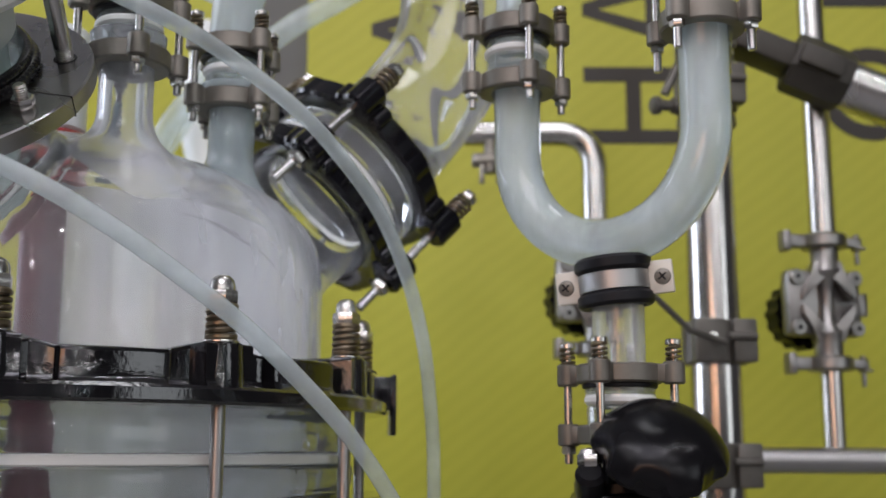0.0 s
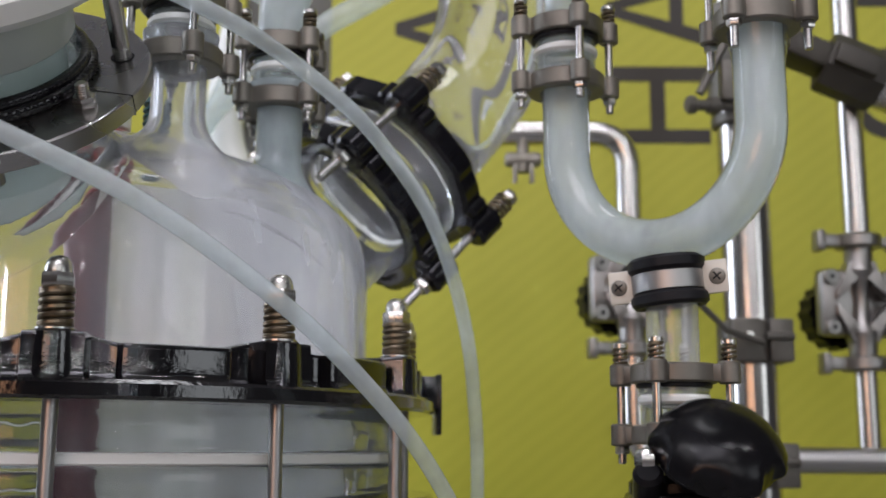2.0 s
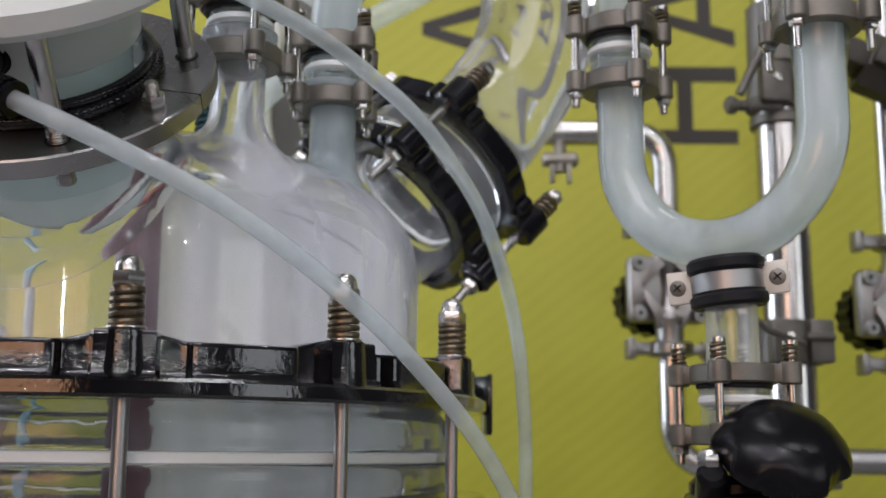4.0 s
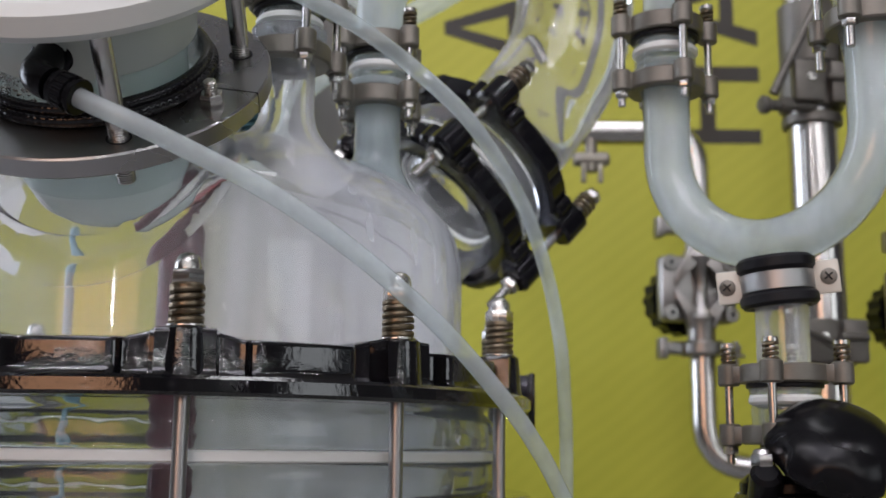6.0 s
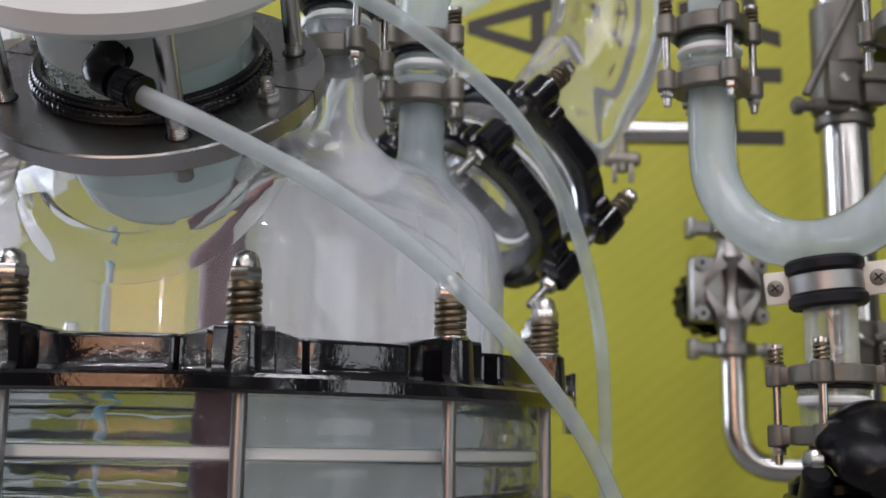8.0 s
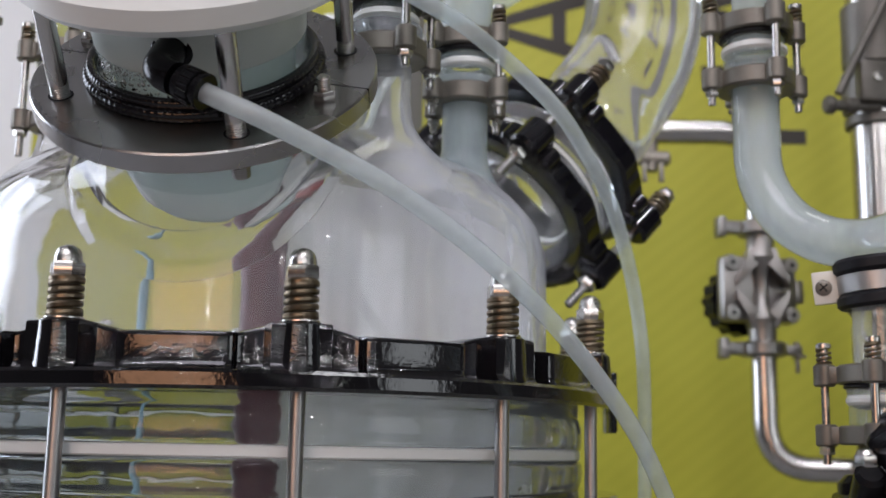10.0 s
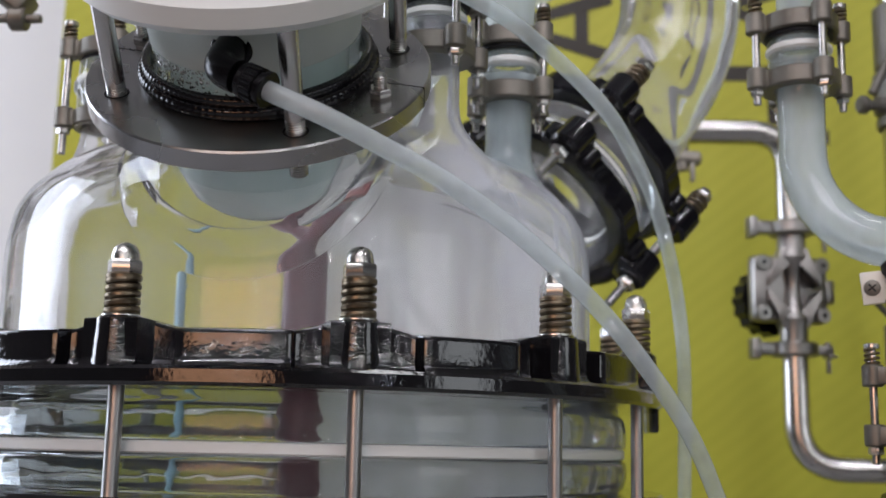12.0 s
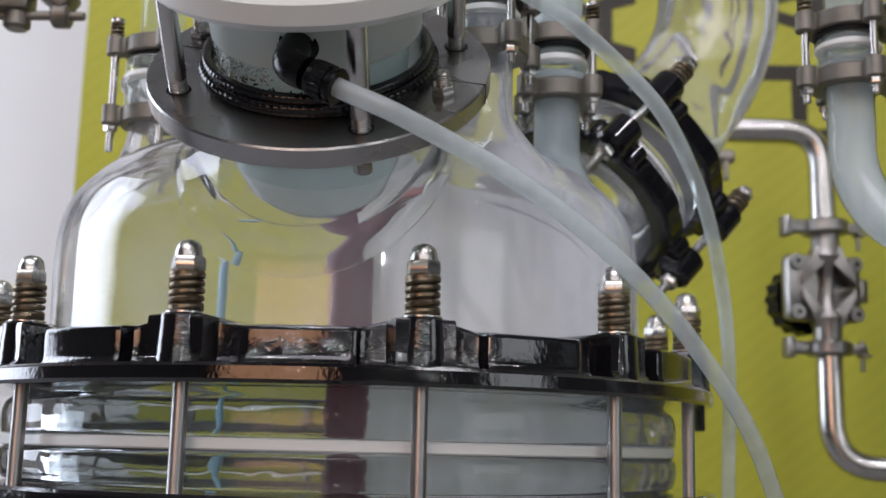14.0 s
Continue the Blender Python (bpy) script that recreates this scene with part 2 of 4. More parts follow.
PEARL = surface("pale_bracket_paint", (0.62, 0.58, 0.5), (0.72, 0.68, 0.6), 30, 0.35, 0.1, 0.08, 200, 0.0004)
SHAFT = surface("dark_red_coating", (0.05, 0.012, 0.018), (0.09, 0.024, 0.032), 22, 0.3, 0.0, 0.1, 120, 0.0006, (1, 1, 0.3))
BLUE = surface("blue_plastic", (0.16, 0.30, 0.38), (0.22, 0.38, 0.46), 14, 0.35)
GREY_WALL = surface("hall_paint", (0.72, 0.71, 0.705), (0.78, 0.77, 0.76), 1.5, 0.6, bump=0.05, bump_scale=60)
# dark tone for unseen hall surfaces, so enamel and glass reflect less light
REFLECT_DARK = surface("dark_reflection_surround", (0.24, 0.24, 0.25), (0.30, 0.30, 0.31), 1.2, 0.6)
DARK_POST = surface("dark_grey_post", (0.09, 0.09, 0.085), (0.14, 0.14, 0.13), 4, 0.5)
FLOOR = surface("grey_carpet", (0.22, 0.22, 0.225), (0.28, 0.28, 0.285), 60, 0.9, bump=0.3, bump_scale=300)
INK = surface("black_print", (0.024, 0.020, 0.016), (0.038, 0.032, 0.024), 8, 0.5, bump=0.04, bump_scale=200)


def banner_material():
    m, nt, nodes, links, p, out = material("lime_banner")
    tc, mp, wv = nodes.new("ShaderNodeTexCoord"), nodes.new("ShaderNodeMapping"), nodes.new("ShaderNodeTexWave")
    mp.inputs["Rotation"].default_value = (0, radians(38), 0)
    wv.inputs["Scale"].default_value, wv.inputs["Distortion"].default_value, wv.inputs["Detail"].default_value = 13, 2.5, 3
    wv.bands_direction = "Z"
    links.new(tc.outputs["Object"], mp.inputs["Vector"])
    links.new(mp.outputs["Vector"], wv.inputs["Vector"])
    big = noise_node(nt, 2.2, 3)
    mix = nodes.new("ShaderNodeMix")
    mix.data_type = "RGBA"
    mix.inputs["Factor"].default_value = 0.4
    links.new(ramp_node(nt, wv.outputs["Fac"], (0.395, 0.390, 0.026), (0.432, 0.424, 0.032), 0.1, 0.9).outputs["Color"], mix.inputs["A"])
    links.new(ramp_node(nt, big.outputs["Fac"], (0.395, 0.390, 0.026), (0.445, 0.435, 0.034)).outputs["Color"], mix.inputs["B"])
    links.new(mix.outputs["Result"], p.inputs["Base Color"])
    p.inputs["Roughness"].default_value = 0.55
    return m


BANNER = banner_material()


# ---- shape helpers ----
def rev(bm, profile, m=Matrix(), n=48, a0=0.0, a1=360.0):
    """A body turned about the z axis of m from (radius, height) pairs."""
    full = abs(a1 - a0) >= 359.9
    cols = n if full else n + 1
    rows = []
    for k in range(cols):
        a = radians(a0 + (a1 - a0) * k / n)
        rows.append([bm.verts.new(m @ Vector((r * math.cos(a), r * math.sin(a), z))) for r, z in profile])
    for k in range(n):
        a, b = rows[k], rows[(k + 1) % cols]
        for i in range(len(profile) - 1):
            (r0, _), (r1, _) = profile[i], profile[i + 1]
            if r0 < 1e-6 and r1 < 1e-6:
                continue
            if r0 < 1e-6:
                bm.faces.new((a[i], b[i + 1], a[i + 1]))
            elif r1 < 1e-6:
                bm.faces.new((a[i], b[i], a[i + 1]))
            else:
                bm.faces.new((a[i], b[i], b[i + 1], a[i + 1]))


def cyl(bm, m, r, z0, z1, n=24, bev=0.0008):
    b = min(bev, r * 0.4, (z1 - z0) * 0.4)
    rev(bm, [(0, z0), (r - b, z0), (r, z0 + b), (r, z1 - b), (r - b, z1), (0, z1)], m, n)


def ring(bm, m, r0, r1, z0, z1, n=48, bev=0.0012):
    b = min(bev, (r1 - r0) * 0.3, (z1 - z0) * 0.3)
    rev(bm, [(r0, z0 + b), (r0 + b, z0), (r1 - b, z0), (r1, z0 + b), (r1, z1 - b), (r1 - b, z1), (r0 + b, z1), (r0, z1 - b), (r0, z0 + b)], m, n)


def hexa(bm, m, flats, z0, z1):
    r, b = flats / 1.732, min(0.0012, (z1 - z0) * 0.25)
    rev(bm, [(0, z0), (r * 0.9, z0), (r, z0 + b), (r, z1 - b), (r * 0.9, z1), (0, z1)], m, 6)


def spline(points, steps=10):
    ps = [Vector(p) for p in points]
    ps = [ps[0] * 2 - ps[1]] + ps + [ps[-1] * 2 - ps[-2]]
    out = []
    for i in range(1, len(ps) - 2):
        p0, p1, p2, p3 = ps[i - 1:i + 3]
        for k in range(steps):
            t = k / steps
            out.append(0.5 * (2 * p1 + (p2 - p0) * t + (2 * p0 - 5 * p1 + 4 * p2 - p3) * t * t + (3 * p1 - p0 - 3 * p2 + p3) * t ** 3))
    out.append(ps[-2])
    return out


def sweep(bm, path, radius, n=20, cap=True):
    """A tube along a path; radius may be a number or one for each point."""
    path = [Vector(p) for p in path]
    rs = radius if isinstance(radius, (list, tuple)) else [radius] * len(path)
    up, rows = None, []
    for i, p in enumerate(path):
        d = (path[min(i + 1, len(path) - 1)] - path[max(i - 1, 0)]).normalized()
        if up is None:
            up = d.orthogonal().normalized()
        up = (up - d * up.dot(d)).normalized()
        side = d.cross(up)
        rows.append([bm.verts.new(p + rs[i] * (up * math.cos(2 * math.pi * k / n) + side * math.sin(2 * math.pi * k / n))) for k in range(n)])
    for a, b in zip(rows, rows[1:]):
        for k in range(n):
            bm.faces.new((a[k], a[(k + 1) % n], b[(k + 1) % n], b[k]))
    if cap:
        bm.faces.new(rows[0][::-1])
        bm.faces.new(rows[-1])


def coil(bm, m, r, wire, z0, z1, turns, n=8, dead=0.0):
    """A spring; dead is the share of its length wound flat at each end."""
    k = int(turns * 18)
    path = []
    for i in range(k + 1):
        t = i / k
        a = 2 * math.pi * turns * t
        rise = min(1.0, max(0.0, (t - dead) / (1 - 2 * dead)))
        path.append(m @ Vector((r * math.cos(a), r * math.sin(a), z0 + (z1 - z0) * rise)))
    sweep(bm, path, wire, n)


def box(bm, m, x0, x1, y0, y1, z0, z1, bev=0.001):
    part_bm = bmesh.new()
    bmesh.ops.create_cube(part_bm, size=1)
    for v in part_bm.verts:
        v.co = Vector((x0 + (v.co.x + 0.5) * (x1 - x0), y0 + (v.co.y + 0.5) * (y1 - y0), z0 + (v.co.z + 0.5) * (z1 - z0)))
    if bev:
        bmesh.ops.bevel(part_bm, geom=part_bm.edges[:], offset=bev, segments=2, affect="EDGES", profile=0.5)
    merge(bm, part_bm, m)


def merge(bm, other, m=Matrix()):
    vs = {v: bm.verts.new(m @ v.co) for v in other.verts}
    for f in other.faces:
        bm.faces.new([vs[v] for v in f.verts])
    other.free()


def prism(bm, m, outline, z0, z1, bev=0.0):
    """An upright body with the given outline of (x, y) pairs."""
    pb = bmesh.new()
    lo = [pb.verts.new((x, y, z0)) for x, y in outline]
    hi = [pb.verts.new((x, y, z1)) for x, y in outline]
    n = len(outline)
    pb.faces.new(lo[::-1])
    pb.faces.new(hi)
    for k in range(n):
        pb.faces.new((lo[k], lo[(k + 1) % n], hi[(k + 1) % n], hi[k]))
    if bev:
        bmesh.ops.bevel(pb, geom=[e for e in pb.edges], offset=bev, segments=2, affect="EDGES", profile=0.5)
    merge(bm, pb, m)


def frame_at(p, d, spin=0.0):
    """A pose at p whose z axis points along d."""
    d = Vector(d).normalized()
    x = Vector((1, 0, 0)) if abs(d.x) < 0.9 else Vector((0, 1, 0))
    x = (x - d * x.dot(d)).normalized()
    y = d.cross(x)
    m = Matrix((x, y, d)).transposed().to_4x4()
    m.translation = p
    return m @ Matrix.Rotation(radians(spin), 4, "Z")


def link(name, bm, mat, smooth=True):
    bmesh.ops.remove_doubles(bm, verts=bm.verts[:], dist=0.000001)
    bmesh.ops.recalc_face_normals(bm, faces=bm.faces[:])
    me = bpy.data.meshes.new(name)
    bm.to_mesh(me)
    bm.free()
    me.materials.append(mat)
    if smooth:
        me.shade_smooth()
        me.set_sharp_from_angle(angle=radians(38))
    ob = new(name, me)
    ob.visible_shadow = mat not in (GLASS, NECK_GLASS, TUBE_GLASS, LID_GLASS, BEND_GLASS, FLANGE_GLASS)
    return ob


def part(name, bm, mat, parent, label=""):
    ob = link(name, bm, mat)
    ob.parent = parent
    if parent.type != "EMPTY":
        ob.matrix_parent_inverse = parent.matrix_basis.inverted()
    if label:
        ob["label"] = label
    return ob


def thing(name, label, category, group="", kind="", at=(0, 0, 0)):
    ob = new(name)
    ob.empty_display_size = 0.02
    ob.location = at
    return tagged(ob, label, category, group, kind)


def solo(name, bm, mat, label, category, group="", kind=""):
    return tagged(link(name, bm, mat), label, category, group, kind)


Z = Vector((0, 0, 1))
ID = Matrix()

# ---- the hall ----
def slab(name, x0, x1, y0, y1, z0, z1, mat, label, category):
    bm = bmesh.new()
    box(bm, ID, x0, x1, y0, y1, z0, z1, 0)
    return solo(name, bm, mat, label, category, kind="structure")


slab("floor", -8, 8, -12, 4, -0.1, 0, FLOOR, "grey carpeted exhibition hall floor", "floor")
# ceiling, front and side walls are out of view, darkened for deeper reflections
slab("ceiling", -8, 8, -12, 4, 4.2, 4.3, REFLECT_DARK, "unseen hall ceiling, toned dark to deepen reflections", "ceiling")
slab("wall_back", -8, 8, 2.6, 2.7, 0, 4.2, GREY_WALL, "unseen side hall wall, toned dark to deepen reflections behind the banner", "wall")
slab("wall_front", -8, 8, -12.1, -12, 0, 4.2, REFLECT_DARK, "unseen front hall wall, toned dark to deepen reflections", "wall")
slab("wall_west", -8.1, -8, -12, 2.7, 0, 4.2, REFLECT_DARK, "unseen side hall wall, toned dark to deepen reflections", "wall")
slab("wall_east", 8, 8.1, -12, 2.7, 0, 4.2, REFLECT_DARK, "unseen side hall wall, toned dark to deepen reflections", "wall")
slab("banner_wall_1", -0.247, 2.6, 1.88, 1.93, 0, 2.9, BANNER, "lime yellow printed banner wall panel", "banner")
slab("banner_wall_2", -0.925, -0.40, 1.88, 1.93, 0, 2.9, BANNER, "lime yellow printed banner wall panel", "banner")
slab("wall_post", -0.40, -0.247, 1.90, 1.95, 0, 2.9, DARK_POST, "dark grey post between banner panels", "post")


# ---- printed letters, turned to read upwards ----
def letter(polys, label):
    bm = bmesh.new()
    face = Matrix(((1, 0, 0, 0), (0, 0, 1, 1.8785), (0, 1, 0, 0), (0, 0, 0, 1)))
    for poly in polys:
        prism(bm, face, poly, 0, 0.0014)
    return solo("banner_letter", bm, INK, label, "letter", group="letters on the banner", kind="structure")


def letter_a(x, z):
    h, w, s = 0.176, 0.069, 0.011
    polys = [[(x, z - s), (x + h, z - w), (x + h, z - w + 0.028), (x + 0.028, z), (x, z)],
             [(x, z), (x + 0.028, z), (x + h, z + w - 0.028), (x + h, z + w), (x, z + s)],
             [(x + 0.111, z - 0.0229), (x + 0.135, z - 0.0295), (x + 0.135, z + 0.0295), (x + 0.111, z + 0.0229)]]
    return letter(polys, "black printed letter A on the lime banner")


letter([[(0.235, 1.521), (0.411, 1.521), (0.411, 1.546), (0.235, 1.546)], [(0.235, 1.632), (0.411, 1.632), (0.411, 1.659), (0.235, 1.659)],
        [(0.308, 1.546), (0.334, 1.546), (0.334, 1.632), (0.308, 1.632)]], "black printed letter H on the lime banner")
letter_a(0.235, 1.765)
letter_a(-0.135, 1.7275)
o_polys = []
for k in range(24):
    a, b = 2 * math.pi * k / 24, 2 * math.pi * (k + 1) / 24
    o_polys.append([(0.733 + rx * math.cos(t), 1.611 + rz * math.sin(t)) for rx, rz, t in ((0.09, 0.084, a), (0.09, 0.084, b), (0.062, 0.057, b), (0.062, 0.057, a))])
letter(o_polys, "black printed letter O on the lime banner")
letter([[(0.643, 1.77), (0.82, 1.77), (0.82, 1.797), (0.643, 1.797)]], "black printed bar of a letter on the banner")

# ---- the reactor ----
AX, AY = -0.340, 0.928
RE = pose(AX, AY, 0)


def dome_profile(t):
    base = [(0.2645, 1.0), (0.2645, 1.027), (0.258, 1.031), (0.243, 1.038), (0.2375, 1.052), (0.2365, 1.09), (0.2365, 1.135), (0.2335, 1.1616), (0.2275, 1.177), (0.2185, 1.1885),
            (0.205, 1.2015), (0.19, 1.2105), (0.165, 1.2225), (0.13, 1.2355), (0.09, 1.246), (0.045, 1.2525), (0, 1.254)]
    return [(max(r - t, 0), z - (t * 0.9 if z > 1.15 else 0)) for r, z in base]


reactor = thing("reactor_vessel", "clear glass reactor vessel with a flanged domed lid", "reactor", at=(0, 0, 0))
DOME = dome_profile(0)[::-1]


def dome_height(x, y):
    """Height of the lid's outer skin over a place in the plan."""
    d = math.hypot(x - AX, y - AY)
    for (r0, z0), (r1, z1) in zip(DOME, DOME[1:]):
        if r0 <= d <= r1:
            return z0 + (z1 - z0) * (d - r0) / (r1 - r0)
    return 1.09


def smooth_profile(points, steps=4):
    """The same outline with its corners rounded."""
    return [(max(p.x, 0.0), p.y) for p in spline([(r, z, 0) for r, z in points], steps)]


def blow(ob, *shapes):
    """Makes one piece of glass: each shape is a mode, DIFFERENCE or UNION, and a closed bmesh."""
    tools = []
    for mode, tb in shapes:
        tool = link("tool", tb, LID_GLASS, False)
        mod = ob.modifiers.new("blow", "BOOLEAN")
        mod.operation, mod.object, mod.solver = mode, tool, "EXACT"
        tools.append(tool)
    bpy.context.view_layer.update()
    me = bpy.data.meshes.new_from_object(ob.evaluated_get(bpy.context.evaluated_depsgraph_get()))
    ob.modifiers.clear()
    ob.data = me
    for tool in tools:
        bpy.data.objects.remove(tool)
    me.shade_smooth()
    me.set_sharp_from_angle(angle=radians(50))


def drill(m, r, z0, z1):
    tb = bmesh.new()
    rev(tb, [(0, z0), (r, z0), (r, z1), (0, z1)], m, 96)
    return tb


DF = frame_at((-0.341, 0.692, 1.238), Vector((0, -1, 1)))
DP = DF @ Matrix.Rotation(radians(5), 4, "Y")
NA = Vector((math.cos(radians(45)) * math.cos(radians(30)), math.cos(radians(45)) * math.sin(radians(30)), math.sin(radians(45))))
SF = frame_at(Vector((AX, AY, 1.0)), NA) @ Matrix.Translation((0.0143, -0.002, 0))
SB = SF.translation
bm = bmesh.new()
outer = [(0.2645, 1.0286)] + smooth_profile(dome_profile(0)[2:])
inner = smooth_profile(dome_profile(0.0065)[5:])
rev(bm, outer + inner[::-1] + [(0.2300, 1.05), (0.2295, 1.0286), (0.2645, 1.0286)], RE, 128)
lid = part("glass_lid", bm, LID_GLASS, reactor, "clear domed glass lid with a tilted neck and white fog")
# glass socket of the tilted neck, spreading into the dome
def dome_depth(r, a):
    """How far down the tilted axis the dome's skin lies, at a radius and angle round it."""
    lo, hi = -0.16, 0.02
    for _ in range(30):
        mid = (lo + hi) / 2
        p = DP @ Vector((r * math.cos(a), r * math.sin(a), mid))
        d = math.hypot(p.x - AX, p.y - AY)
        if d > 0.2364 or p.z > dome_height(p.x, p.y):
            hi = mid
        else:
            lo = mid
    return lo


bm = bmesh.new()
rows = []
for k in range(96):
    a = 2 * math.pi * k / 96
    row = [(0.0685, -0.012), (0.074, -0.012), (0.0738, -0.020)]
    for i in range(13):
        t = i / 12
        r = 0.0738 + 0.024 * t ** 2.0
        row.append((r, -0.024 + (dome_depth(r, a) + 0.0008 - 0.0026 * t ** 4 + 0.024) * (1 - (1 - t) ** 2.0)))
    row += [(r - 0.0052, z - 0.0060) for r, z in row[:5:-2]] + [(0.0682, -0.028)]
    rows.append([bm.verts.new(DP @ Vector((r * math.cos(a), r * math.sin(a), z))) for r, z in row])
for k in range(96):
    a, b = rows[k], rows[(k + 1) % 96]
    n = len(a)
    for i in range(n):
        bm.faces.new((a[i], b[i], b[(i + 1) % n], a[(i + 1) % n]))
blow(lid, ("DIFFERENCE", drill(DP, 0.0760, -0.125, 0.0)), ("DIFFERENCE", drill(SF, 0.0600, 0.20, 0.34)), ("UNION", bm))
bm = bmesh.new()
rev(bm, smooth_profile([(0.2305, 0.9974), (0.2610, 0.9974), (0.2645, 1.0015), (0.2650, 1.0080), (0.2645, 1.0150), (0.2628, 1.0205), (0.2590, 1.0240), (0.2560, 1.0278)], 4)
    + [(0.2295, 1.0280), (0.2300, 1.018), (0.2290, 1.008), (0.2305, 0.9974)], RE, 128)
part("lid_flange", bm, FLANGE_GLASS, reactor, "thick pressed glass flange of the lid")
bm = bmesh.new()
ring(bm, RE, 0.225, 0.2635, 0.9895, 0.9970, 96, 0.001)
part("flange_seal", bm, PTFE, reactor, "white flat sealing ring")
bm = bmesh.new()
rev(bm, smooth_profile([(0.2300, 0.9655), (0.2580, 0.9655), (0.2630, 0.9700), (0.2648, 0.9760), (0.2650, 0.9820), (0.2640, 0.9870), (0.2600, 0.9893)], 4) + [(0.2300, 0.9893), (0.2310, 0.978), (0.2300, 0.9655)], RE, 128)
part("body_flange", bm, FLANGE_GLASS, reactor, "thick ground glass flange")
bm = bmesh.new()
rev(bm, [(0.2295, 0.964), (0.2365, 0.964), (0.2365, 0.55), (0.225, 0.48), (0.18, 0.43), (0.1, 0.40), (0, 0.392), (0, 0.399), (0.1, 0.407), (0.175, 0.436), (0.219, 0.484), (0.2295, 0.55), (0.2295, 0.964)], RE, 64)
part("glass_body", bm, GLASS, reactor)

# lid clamp ring: a flat rim and an uneven upstand with bays between the bolt bosses
BOLTS = [15 + 30 * k for k in range(12)]


def clamp_ring(name, z_rim0, z_rim1, z_top, flip, label):
    ob = thing(name, label, "clamp ring")
    bm = bmesh.new()
    ring(bm, RE, 0.238, 0.2935, min(z_rim0, z_rim1), max(z_rim0, z_rim1), 120, 0.0022)
    part("rim", bm, ENAMEL, ob)
    bm = bmesh.new()
    rows = []
    steps = [(0, .287, 1.0), (3.6, .287, .95), (4.4, .272, .8), (6.8, .2715, .35), (7.6, .2735, .12), (8.1, .2830, .03), (8.6, .2845, 0), (9.2, .2847, 0), (12, .2850, 0), (15, .2850, 0), (18, .2850, 0), (20.8, .2847, 0), (21.4, .2845, 0), (21.9, .2830, .03), (22.4, .2735, .12),
             (23.2, .2715, .35), (25.6, .272, .8), (26.4, .287, .95)]
    for b in BOLTS:
        for da, r, lift in steps:
            rows.append((radians(b + da - 90), r, lift))
    verts = []
    for a, r, lift in rows:
        zt = z_top + flip * 0.0062 * lift
        c, s = math.cos(a), math.sin(a)
        prof = [(0.241, z_rim1), (0.241, zt - flip * 0.002), (0.243, zt), (r - 0.0025, zt), (r - 0.0006, zt - flip * 0.0008), (r, zt - flip * 0.0024), (r, zt - flip * 0.0036), (r, z_rim1 + flip * 0.0055), (r + 0.0006, z_rim1 + flip * 0.003), (r + 0.0032, z_rim1)]
        verts.append([bm.verts.new((AX + q * c, AY + q * s, z)) for q, z in prof])
    for k in range(len(verts)):
        a, b = verts[k], verts[(k + 1) % len(verts)]
        for i in range(9):
            bm.faces.new((a[i], b[i], b[i + 1], a[i + 1]))
    part("upstand", bm, ENAMEL, ob)
    for b in BOLTS:
        bm = bmesh.new()
        m = RE @ Matrix.Rotation(radians(b - 90), 4, "Z") @ Matrix.Translation((0.275, 0, 0))
        z1 = z_top + flip * 0.0066
        prof = [(0.0048, z1), (0.0135, z1), (0.0150, z1 - flip * 0.0014), (0.0158, (z1 + z_rim1) / 2), (0.0163, z_rim1 + flip * 0.004), (0.0172, z_rim1 - flip * 0.001)]
        rev(bm, prof, m, 28)
        part("bolt_boss", bm, ENAMEL, ob)
    return ob


clamp_ring("lid_clamp_ring", 1.0282, 1.0400, 1.0626, 1, "glossy black enamelled clamp ring with bolt bosses round the glass lid")
clamp_ring("body_clamp_ring", 0.9645, 0.9530, 0.930, -1, "glossy black enamelled clamp ring under the glass flange")

# sprung tie bolts
bolt = thing("tie_bolt", "steel tie bolt with coil spring and acorn nut", "bolt", "tie bolts round the lid")
bm = bmesh.new()
cyl(bm, ID, 0.0047, 0.915, 1.097, 20)
part("rod", bm, BRUSHED, bolt, "plain steel rod")
bm = bmesh.new()
ring(bm, ID, 0.0049, 0.0122, 1.0692, 1.0708, 28, 0.0004)
part("washer", bm, NUT, bolt)
bm = bmesh.new()
coil(bm, ID, 0.0089, 0.0022, 1.0730, 1.0936, 6.2, 8, 0.14)
part("spring", bm, SPRING, bolt, "bronzed coil spring")
bm = bmesh.new()
hexa(bm, ID, 0.0185, 1.0952, 1.1042)
rev(bm, [(0.0086, 1.1040), (0.0085, 1.1075), (0.0075, 1.1112), (0.0052, 1.1136), (0.0024, 1.1147), (0, 1.1149)], ID, 24)
part("acorn_nut", bm, NUT, bolt, "bright domed acorn nut")
bm = bmesh.new()
hexa(bm, ID, 0.0170, 0.914, 0.9225)
part("lower_nut", bm, NUT, bolt)
for k, b in enumerate(BOLTS):
    at = RE @ Matrix.Rotation(radians(b - 90), 4, "Z") @ Matrix.Translation((0.275, 0, 0)) @ Matrix.Rotation(radians(37 * k), 4, "Z")
    if k:
        copy_thing(bolt, at)
    else:
        first = at
bolt.matrix_basis = first

# hinged latch with a white roller at the side of the ring
latch = thing("ring_latch", "black latch bracket with white roller on the clamp ring", "latch")
lm = RE @ Matrix.Rotation(radians(9), 4, "Z") @ Matrix.Translation((0.288, 0, 0))
bm = bmesh.new()
box(bm, lm, 0.0085, 0.0135, -0.016, 0.016, 1.012, 1.064, 0.002)
part("plate", bm, ENAMEL, latch)
